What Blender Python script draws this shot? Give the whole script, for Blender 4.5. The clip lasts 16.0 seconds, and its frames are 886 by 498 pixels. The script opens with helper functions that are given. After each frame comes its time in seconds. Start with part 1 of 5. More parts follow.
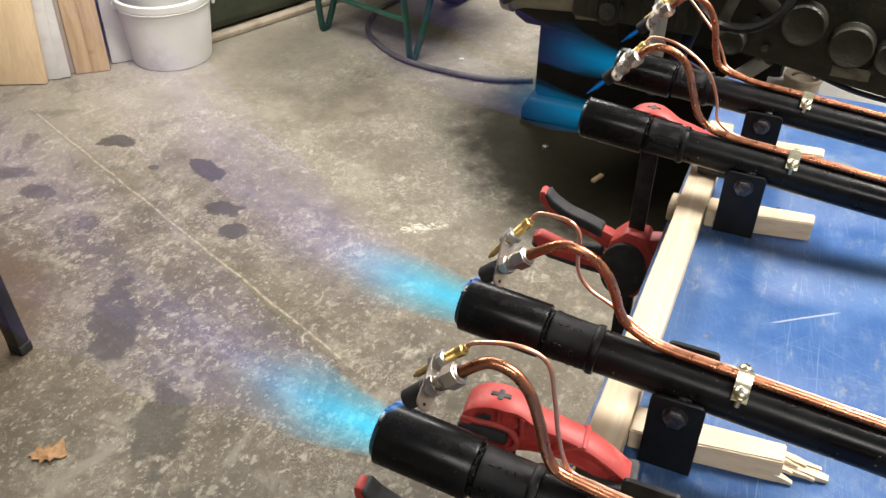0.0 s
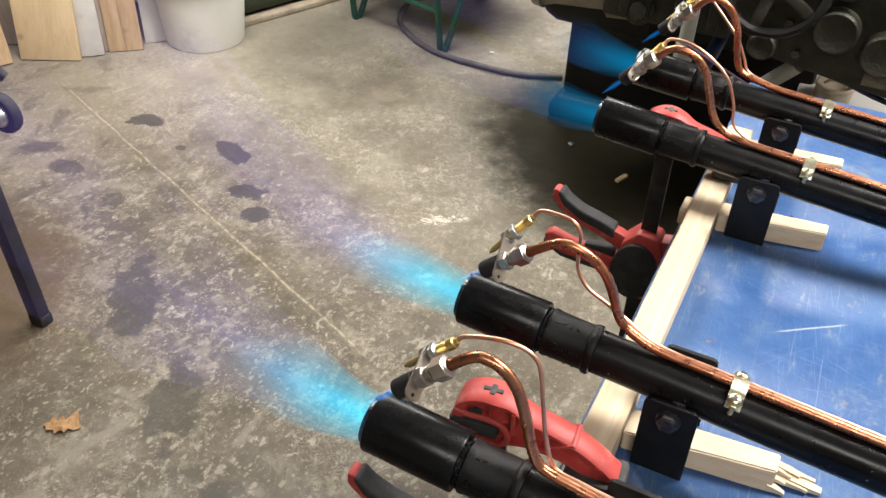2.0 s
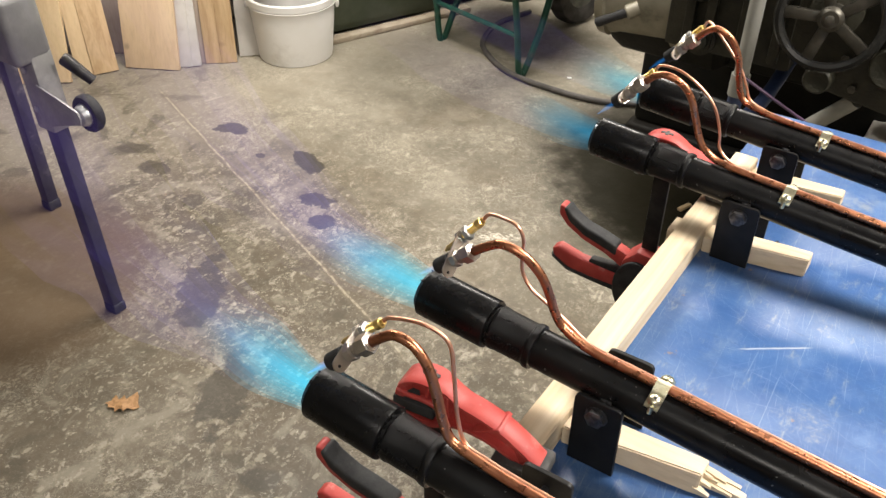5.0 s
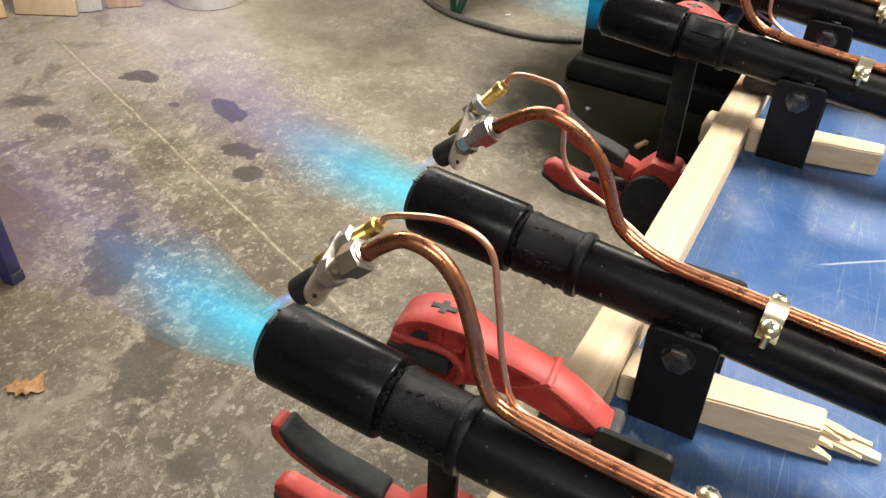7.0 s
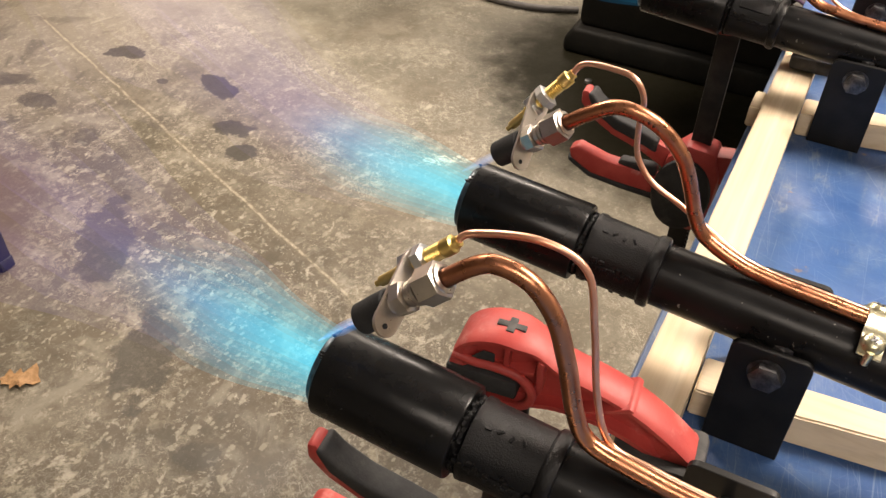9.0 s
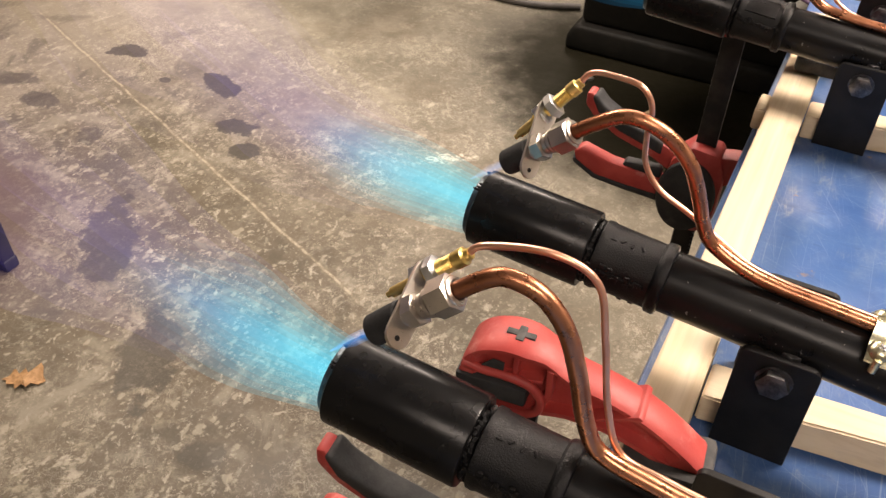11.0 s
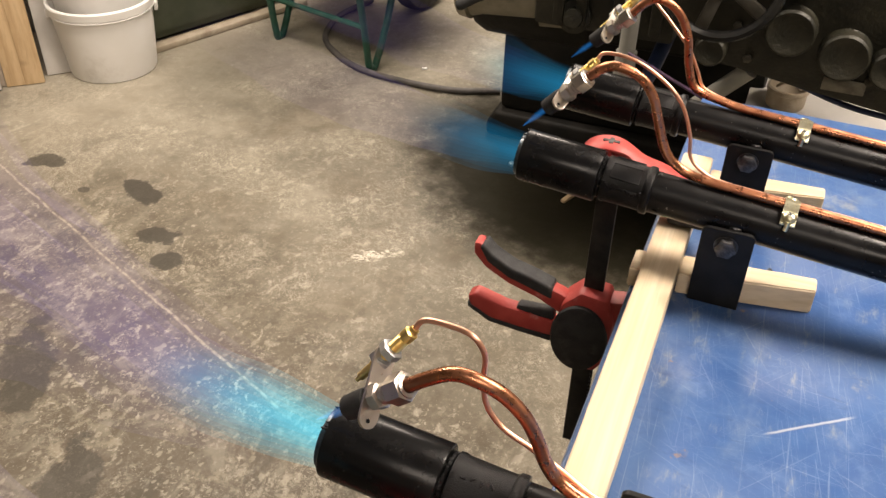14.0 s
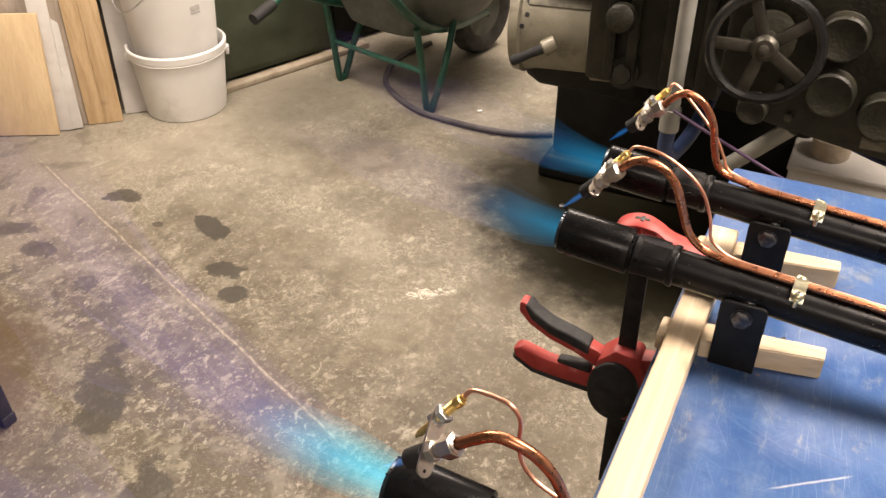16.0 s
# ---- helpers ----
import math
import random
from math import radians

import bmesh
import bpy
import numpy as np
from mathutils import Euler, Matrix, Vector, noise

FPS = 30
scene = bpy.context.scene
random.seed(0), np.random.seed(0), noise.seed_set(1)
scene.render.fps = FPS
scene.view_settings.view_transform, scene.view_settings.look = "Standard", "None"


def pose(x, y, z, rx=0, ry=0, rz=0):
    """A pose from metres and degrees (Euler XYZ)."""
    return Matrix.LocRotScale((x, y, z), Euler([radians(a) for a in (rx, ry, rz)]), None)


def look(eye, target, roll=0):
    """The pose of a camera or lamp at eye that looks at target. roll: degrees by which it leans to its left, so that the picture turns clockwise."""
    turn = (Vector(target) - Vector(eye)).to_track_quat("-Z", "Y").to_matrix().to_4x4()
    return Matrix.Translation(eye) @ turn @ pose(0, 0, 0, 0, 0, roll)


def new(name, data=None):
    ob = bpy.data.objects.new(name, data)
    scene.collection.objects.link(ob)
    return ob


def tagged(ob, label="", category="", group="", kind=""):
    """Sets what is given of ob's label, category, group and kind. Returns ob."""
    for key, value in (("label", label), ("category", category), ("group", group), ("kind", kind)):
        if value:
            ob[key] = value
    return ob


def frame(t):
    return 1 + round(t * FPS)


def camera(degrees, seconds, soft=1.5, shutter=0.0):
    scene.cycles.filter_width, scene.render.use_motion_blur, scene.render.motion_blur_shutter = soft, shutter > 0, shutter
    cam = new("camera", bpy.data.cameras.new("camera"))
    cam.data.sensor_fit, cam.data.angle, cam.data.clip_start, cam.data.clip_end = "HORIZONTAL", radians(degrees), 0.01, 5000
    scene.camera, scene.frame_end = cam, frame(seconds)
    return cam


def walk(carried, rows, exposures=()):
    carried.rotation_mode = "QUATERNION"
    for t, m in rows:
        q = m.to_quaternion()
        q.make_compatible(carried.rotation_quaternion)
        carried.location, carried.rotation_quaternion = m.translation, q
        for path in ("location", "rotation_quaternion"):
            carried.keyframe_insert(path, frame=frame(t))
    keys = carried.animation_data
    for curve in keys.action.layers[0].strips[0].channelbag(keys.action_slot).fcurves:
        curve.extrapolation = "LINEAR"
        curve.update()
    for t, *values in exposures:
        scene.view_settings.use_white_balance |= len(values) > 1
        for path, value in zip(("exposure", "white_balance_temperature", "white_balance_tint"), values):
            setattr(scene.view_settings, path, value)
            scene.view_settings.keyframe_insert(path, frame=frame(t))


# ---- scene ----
cam = camera(53.6, 16.0)
PATH = [
    (0, (0.1143, 0.0502, 1.451), (-0.5118, 1.5138, 0.241), 0.7),
    (0.5, (0.1274, 0.0512, 1.452), (-0.5083, 1.5075, 0.238), 0.4),
    (1, (0.1247, 0.0554, 1.448), (-0.5238, 1.5017, 0.229), 0.4),
    (1.5, (0.1214, 0.0637, 1.448), (-0.5349, 1.5006, 0.222), 0.7),
    (2, (0.1329, 0.0568, 1.453), (-0.5431, 1.4862, 0.228), 2.1),
    (2.2, (0.151, 0.043, 1.467), (-0.542, 1.468, 0.246), 2.9),
    (2.5, (0.2185, 0.049, 1.473), (-0.5422, 1.459, 0.276), 2.6),
    (3, (0.2653, 0.0443, 1.484), (-0.5835, 1.4182, 0.304), 1.9),
    (3.5, (0.2708, 0.0499, 1.483), (-0.615, 1.4006, 0.304), 1.0),
    (6, (0.2431, 0.0681, 1.465), (-0.6336, 1.406, 0.264), 0.5),
    (6.2, (0.203, 0.096, 1.415), (-0.641, 1.442, 0.200), 1.0),
    (6.5, (0.1632, 0.1366, 1.343), (-0.6387, 1.4947, 0.114), 0.8),
    (7, (0.1399, 0.1595, 1.302), (-0.5738, 1.5548, 0.059), 2.2),
    (7.5, (0.1362, 0.1628, 1.304), (-0.5581, 1.5626, 0.056), 2.3),
    (8, (0.1303, 0.1643, 1.305), (-0.564, 1.552, 0.042), 2.2),
    (8.5, (0.1028, 0.1725, 1.299), (-0.582, 1.5524, 0.023), 2.1),
    (9, (0.0799, 0.1863, 1.286), (-0.5814, 1.5604, -0.008), 2.3),
    (11.5, (0.0749, 0.1867, 1.295), (-0.5881, 1.5519, -0.008), 2.0),
    (12, (0.0749, 0.1867, 1.297), (-0.5933, 1.5483, -0.007), 1.8),
    (12.5, (0.0751, 0.1897, 1.299), (-0.5929, 1.5543, -0.002), 1.6),
    (13, (0.0834, 0.2191, 1.321), (-0.5671, 1.6145, 0.044), 0.9),
    (13.2, (0.090, 0.242, 1.337), (-0.543, 1.662, 0.080), 1.1),
    (13.5, (0.0966, 0.2582, 1.352), (-0.5248, 1.7054, 0.119), 0.5),
    (14, (0.0996, 0.272, 1.369), (-0.4966, 1.7574, 0.169), 1.0),
    (14.5, (0.101, 0.2759, 1.38), (-0.4856, 1.7826, 0.203), 1.1),
    (15, (0.1, 0.277, 1.384), (-0.4886, 1.7959, 0.223), 0.8),
    (15.5, (0.1, 0.276, 1.399), (-0.5115, 1.7987, 0.256), 0.4),
    (15.7, (0.110, 0.281, 1.421), (-0.550, 1.780, 0.273), -0.3),
    (15.9, (0.125, 0.252, 1.447), (-0.586, 1.721, 0.291), -0.5),
    (16, (0.1262, 0.2138, 1.463), (-0.593, 1.6807, 0.31), -0.3),
]
WHITE = [(0, -0.09, 5800, 11), (3.5, -0.05, 5950, 11), (6, -0.13, 6100, 11), (7.5, -0.07, 6250, 11), (9, -0.07, 6650, 16), (12.5, -0.09, 6750, 20), (13.5, -0.23, 6650, 16), (14.5, -0.21, 6650, 16), (16, -0.09, 6750, 19)]
walk(cam, [(t, look(eye, target, roll)) for t, eye, target, roll in PATH], WHITE)

# ---- world, lights ----
world = bpy.data.worlds.new("world")
scene.world = world
world.use_nodes = True
world.node_tree.nodes["Background"].inputs[0].default_value = (0.6, 0.55, 0.5, 1)
world.node_tree.nodes["Background"].inputs[1].default_value = 0.007
scene.cycles.transparent_max_bounces = 64



def area_lamp(name, at, sx, sy, watts, colour):
    data = bpy.data.lights.new(name, "AREA")
    data.shape, data.size, data.size_y, data.energy, data.color = "RECTANGLE", sx, sy, watts, colour
    ob = new(name, data)
    ob.matrix_world = pose(*at)
    return ob


WARM = (1.0, 0.90, 0.76)
LAMPS = [((-1.5, 1.85, 2.55, 0, 0, 30), 95), ((-0.75, 4.25, 2.55, 0, 0, 0), 128), ((1.25, 1.6, 2.55, 0, 0, 0), 148), ((0.9, -0.9, 2.55, 0, 0, 0), 34)]
for at, watts in LAMPS:
    area_lamp("panel_lamp", at, 1.2, 0.6, watts, WARM)


# ---- materials ----
class Mat:
    """A node material with short ways to add nodes."""

    def __init__(self, name):
        self.m = bpy.data.materials.new(name)
        self.m.use_nodes = True
        self.t = self.m.node_tree
        self.bsdf = self.t.nodes["Principled BSDF"]
        self.coord = self.add("ShaderNodeTexCoord").outputs["Object"]

    def add(self, kind):
        return self.t.nodes.new(kind)

    def put(self, socket, value):
        if isinstance(value, bpy.types.NodeSocket):
            self.t.links.new(value, socket)
        elif isinstance(value, tuple) and len(value) == 3 and socket.type == "RGBA":
            socket.default_value = (*value, 1)
        else:
            socket.default_value = value

    def noise(self, scale, detail=4, rough=0.6, coord=None, stretch=None, distort=0.0):
        n = self.add("ShaderNodeTexNoise")
        src = coord or self.coord
        if stretch:
            mp = self.add("ShaderNodeMapping")
            self.put(mp.inputs[0], src)
            mp.inputs[3].default_value = stretch
            src = mp.outputs[0]
        self.put(n.inputs["Vector"], src)
        n.inputs["Scale"].default_value, n.inputs["Detail"].default_value = scale, detail
        n.inputs["Roughness"].default_value, n.inputs["Distortion"].default_value = rough, distort
        return n.outputs[0]

    def math(self, op, a, b=0.0, c=0.0):
        n = self.add("ShaderNodeMath")
        n.operation = op
        for s, v in zip(n.inputs, (a, b, c)):
            self.put(s, v)
        return n.outputs[0]

    def step(self, v, lo, hi, a=0.0, b=1.0):
        n = self.add("ShaderNodeMapRange")
        n.interpolation_type = "SMOOTHSTEP"
        for s, x in zip(n.inputs, (v, lo, hi, a, b)):
            self.put(s, x)
        return n.outputs[0]

    def mix(self, f, a, b, kind="MIX"):
        n = self.add("ShaderNodeMix")
        n.data_type, n.blend_type = "RGBA", kind
        self.put(n.inputs[0], f)
        self.put(n.inputs[6], a)
        self.put(n.inputs[7], b)
        return n.outputs[2]

    def bump(self, height, strength, distance):
        n = self.add("ShaderNodeBump")
        n.inputs["Strength"].default_value, n.inputs["Distance"].default_value = strength, distance
        self.put(n.inputs["Height"], height)
        self.put(self.bsdf.inputs["Normal"], n.outputs[0])

    def set(self, colour=None, rough=None, metal=None, spec=None, coat=None):
        for k, v in (("Base Color", colour), ("Roughness", rough), ("Metallic", metal), ("Specular IOR Level", spec), ("Coat Weight", coat)):
            if v is not None:
                self.put(self.bsdf.inputs[k], v)
        return self.m

    def rand(self):
        return self.add("ShaderNodeObjectInfo").outputs["Random"]


def simple(name, c1, c2, scale=30.0, rough=0.5, metal=0.0, bump=0.15, dist=0.001, dirt=None, spec=0.5):
    """Two colours mixed by noise, speckled with dirt, with matching roughness and fine relief."""
    k = Mat(name)
    n = k.noise(scale)
    f = k.noise(scale * 9, 3)
    col = k.mix(k.step(n, 0.35, 0.68), c1, c2)
    if dirt:
        col = k.mix(k.step(k.noise(scale * 0.6, 6, 0.7), 0.55, 0.75), col, dirt)
    k.set(col, k.math("MULTIPLY_ADD", f, 0.25, rough - 0.12), metal, spec)
    k.bump(f, bump, dist)
    return k.m




def black_paint():
    """Satin black pipe paint with brush-soft variation, dust specks and a few scuffs."""
    k = Mat("black paint")
    n, f = k.noise(22, 4), k.noise(240, 3)
    col = k.mix(k.step(n, 0.35, 0.68), (0.0042, 0.0042, 0.0045), (0.008, 0.008, 0.0082))
    col = k.mix(k.math("MULTIPLY", k.step(k.noise(420, 2, 0.4), 0.735, 0.75, 0, 0.7), k.step(k.noise(15, 3, 0.6), 0.46, 0.60)), col, (0.30, 0.29, 0.27))
    col = k.mix(k.math("MULTIPLY", k.step(k.noise(40, 4, 0.7), 0.62, 0.72), k.step(k.noise(120, 2, 0.5, None, (0.3, 1, 1)), 0.55, 0.65)), col, (0.06, 0.058, 0.055))
    k.set(col, k.math("ADD", k.step(n, 0.3, 0.7, 0.20, 0.34), k.math("MULTIPLY", f, 0.06)), 0, 0.22)
    k.bump(f, 0.08, 0.0005)
    return k.m


BLACK_PAINT = black_paint()

CAST_BLACK = simple("painted casting", (0.003, 0.003, 0.0033), (0.006, 0.006, 0.0064), 130, 0.34, 0, 0.5, 0.0008, None, 0.24)
PLATE_BLACK = simple("black plate", (0.006, 0.006, 0.006), (0.011, 0.011, 0.011), 50, 0.45, 0, 0.1, 0.0004, (0.015, 0.015, 0.015), 0.28)
RUBBER = simple("matt black hood", (0.010, 0.010, 0.010), (0.02, 0.02, 0.02), 80, 0.75, 0, 0.3, 0.0005)
HEAT_STEEL = simple("heat tinted steel", (0.03, 0.06, 0.08), (0.09, 0.10, 0.11), 60, 0.35, 0.8, 0.1, 0.0004)
NICKEL = simple("nickel plate", (0.56, 0.52, 0.47), (0.70, 0.645, 0.575), 60, 0.32, 1.0, 0.05, 0.0002)
ZINC = simple("zinc plate", (0.52, 0.54, 0.56), (0.66, 0.67, 0.68), 80, 0.36, 1.0, 0.08, 0.0002)
YELLOW_ZINC = simple("yellow zinc", (0.62, 0.58, 0.38), (0.74, 0.71, 0.54), 120, 0.3, 1.0, 0.1, 0.0002)
BRASS = simple("brass", (0.80, 0.60, 0.20), (0.88, 0.68, 0.28), 90, 0.34, 1.0, 0.08, 0.0002)
DARK_BOLT = simple("dark bolt", (0.05, 0.05, 0.055), (0.16, 0.16, 0.165), 160, 0.4, 0.8, 0.2, 0.0003)
RED_PLASTIC = simple("red plastic", (0.38, 0.040, 0.034), (0.46, 0.062, 0.050), 45, 0.50, 0, 0.25, 0.0005, (0.54, 0.22, 0.19))
GRIP_BLACK = simple("soft black grip", (0.016, 0.016, 0.017), (0.03, 0.03, 0.03), 60, 0.7, 0, 0.35, 0.0005, (0.07, 0.065, 0.06))
PAD_GREY = simple("dusty rubber pad", (0.04, 0.04, 0.04), (0.09, 0.086, 0.082), 60, 0.8, 0, 0.3, 0.0005)
BAR_STEEL = simple("blackened bar", (0.014, 0.014, 0.015), (0.035, 0.033, 0.03), 40, 0.42, 0.5, 0.2, 0.0004)
WHITE_TUB = simple("white plastic", (0.78, 0.77, 0.74), (0.83, 0.82, 0.80), 4, 0.42, 0, 0.05, 0.0005, (0.60, 0.58, 0.54))
MACHINE = simple("oily machine paint", (0.012, 0.012, 0.008), (0.028, 0.026, 0.017), 16, 0.45, 0.1, 0.6, 0.003, (0.007, 0.0065, 0.005), 0.35)
# dark oily paint, with the shade on the machine's base worked into its colour
MACHINE_SHADED = simple("oily casting darkened for shade", (0.005, 0.005, 0.004), (0.010, 0.009, 0.007), 10, 0.62, 0.0, 0.4, 0.002, (0.013, 0.012, 0.009), 0.2)
OLIVE = simple("worn olive machine paint", (0.20, 0.185, 0.135), (0.27, 0.25, 0.19), 14, 0.45, 0.1, 0.4, 0.002, (0.075, 0.066, 0.045))
WORN_IRON = simple("worn iron", (0.050, 0.046, 0.036), (0.095, 0.088, 0.072), 20, 0.4, 0.6, 0.3, 0.001, (0.03, 0.028, 0.024))
RIM_BLACK = simple("polished black rim", (0.008, 0.008, 0.008), (0.016, 0.016, 0.015), 15, 0.20, 0.0, 0.1, 0.0006)
TAG = simple("aged plate", (0.11, 0.10, 0.075), (0.20, 0.185, 0.14), 40, 0.5, 0.2, 0.2, 0.0005, (0.1, 0.09, 0.07))
PIPE_GREY = simple("grey conduit", (0.21, 0.21, 0.19), (0.27, 0.265, 0.235), 14, 0.5, 0, 0.15, 0.0008, (0.17, 0.16, 0.14))
PIPE_BLUE = simple("blue hose", (0.02, 0.035, 0.09), (0.03, 0.05, 0.13), 30, 0.5, 0, 0.1, 0.0005)
CABLE = simple("purple cable", (0.05, 0.025, 0.06), (0.07, 0.035, 0.08), 30, 0.5, 0, 0.1, 0.0005)
HOSE = simple("grey rubber hose", (0.06, 0.055, 0.05), (0.10, 0.09, 0.085), 20, 0.6, 0, 0.2, 0.001)
GREEN_TUBE = simple("green enamel", (0.012, 0.07, 0.045), (0.02, 0.10, 0.065), 20, 0.4, 0.1, 0.15, 0.0006, (0.10, 0.095, 0.08))
TRAY = simple("dusty steel tray", (0.09, 0.10, 0.085), (0.15, 0.15, 0.135), 10, 0.55, 0.4, 0.3, 0.001, (0.22, 0.21, 0.19))
TYRE = simple("dusty tyre", (0.03, 0.028, 0.026), (0.08, 0.075, 0.07), 14, 0.8, 0, 0.3, 0.001)
GREEN_STEEL = simple("green cabinet paint", (0.060, 0.072, 0.045), (0.085, 0.095, 0.066), 5, 0.62, 0, 0.2, 0.001, (0.035, 0.040, 0.028), 0.25)
STAND_GREY = simple("grey cast stand", (0.15, 0.15, 0.15), (0.20, 0.20, 0.195), 14, 0.5, 0.1, 0.3, 0.001, (0.26, 0.25, 0.23))
STAND_ZINC = simple("dull galvanised sleeve", (0.26, 0.26, 0.25), (0.36, 0.355, 0.34), 18, 0.45, 0.4, 0.2, 0.001, (0.18, 0.16, 0.13))
STAND_LEG = simple("chipped dark leg", (0.016, 0.016, 0.017), (0.034, 0.033, 0.034), 9, 0.45, 0.2, 0.25, 0.001, (0.20, 0.19, 0.19))
WALL_PAINT = simple("old wall plaster", (0.33, 0.31, 0.27), (0.40, 0.38, 0.33), 3, 0.8, 0, 0.3, 0.003, (0.25, 0.23, 0.2))
CEIL_PAINT = simple("ceiling paint", (0.5, 0.48, 0.44), (0.56, 0.54, 0.5), 3, 0.85, 0, 0.2, 0.003)
TABLE_FRAME = simple("table frame", (0.02, 0.03, 0.07), (0.03, 0.04, 0.09), 20, 0.5, 0.1, 0.2, 0.001)
LEAF = simple("dry leaf", (0.24, 0.13, 0.05), (0.38, 0.22, 0.10), 90, 0.7, 0, 0.4, 0.001, (0.16, 0.08, 0.03))
FAINT_PRINT = simple("faded grey print", (0.40, 0.38, 0.36), (0.50, 0.48, 0.45), 60, 0.6)
CLAY = simple("beige pot", (0.36, 0.30, 0.22), (0.46, 0.40, 0.31), 14, 0.6, 0, 0.2, 0.001, (0.26, 0.2, 0.14))
PALE_BOARD = simple("pale dusty panel", (0.52, 0.50, 0.47), (0.60, 0.58, 0.55), 8, 0.6, 0, 0.1, 0.001, (0.42, 0.38, 0.34))


def copper_mat():
    k = Mat("copper tube")
    n = k.noise(45, 5)
    col = k.mix(k.step(n, 0.35, 0.7), (0.54, 0.24, 0.130), (0.42, 0.170, 0.090))
    col = k.mix(k.step(k.noise(18, 5), 0.55, 0.75), col, (0.32, 0.125, 0.07))
    k.set(col, k.step(k.noise(160, 3), 0.3, 0.7, 0.24, 0.38), 1.0)
    k.bump(k.noise(300, 2), 0.05, 0.0004)
    return k.m


COPPER = copper_mat()
COPPER_BRIGHT = simple("bare bright copper", (0.80, 0.43, 0.29), (0.86, 0.50, 0.36), 60, 0.34, 1.0, 0.05, 0.0002)


def wood_mat(name, pale, dark, along="X", scale=1.0):
    """Straight-grained wood: long stretched noise along one axis, fine pores, rare knots."""
    k = Mat(name)
    off = k.add("ShaderNodeVectorMath")
    k.put(off.inputs[0], k.coord)
    k.put(off.inputs[1], k.rand())
    s = {"X": (2, 45, 45), "Y": (45, 2, 45), "Z": (45, 45, 2)}[along]
    g = k.noise(1.0 * scale, 6, 0.65, off.outputs[0], s, 0.6)
    p = k.noise(5.0 * scale, 3, 0.6, off.outputs[0], s)
    knot = k.noise(9, 2, 0.5, off.outputs[0])
    col = k.mix(k.step(g, 0.38, 0.66), pale, dark)
    col = k.mix(k.step(p, 0.45, 0.8, 0, 0.35), col, tuple(c * 0.72 for c in dark))
    col = k.mix(k.step(knot, 0.70, 0.78, 0, 0.6), col, tuple(c * 0.5 for c in dark))
    k.set(col, 0.62, 0, 0.3)
    k.bump(p, 0.25, 0.0008)
    return k.m


PINE = wood_mat("sawn pine", (0.70, 0.59, 0.43), (0.58, 0.46, 0.30), "X")
PINE_Y = wood_mat("sawn pine lengthwise", (0.70, 0.59, 0.43), (0.58, 0.46, 0.30), "Y")
BOARD_PALE = wood_mat("pale board", (0.70, 0.54, 0.33), (0.63, 0.47, 0.28), "Z", 0.6)
BOARD_TAN = wood_mat("tan board", (0.60, 0.44, 0.26), (0.48, 0.33, 0.18), "Z", 0.8)
BOARD_GREY = wood_mat("grey board", (0.40, 0.34, 0.28), (0.32, 0.26, 0.20), "Z", 0.8)


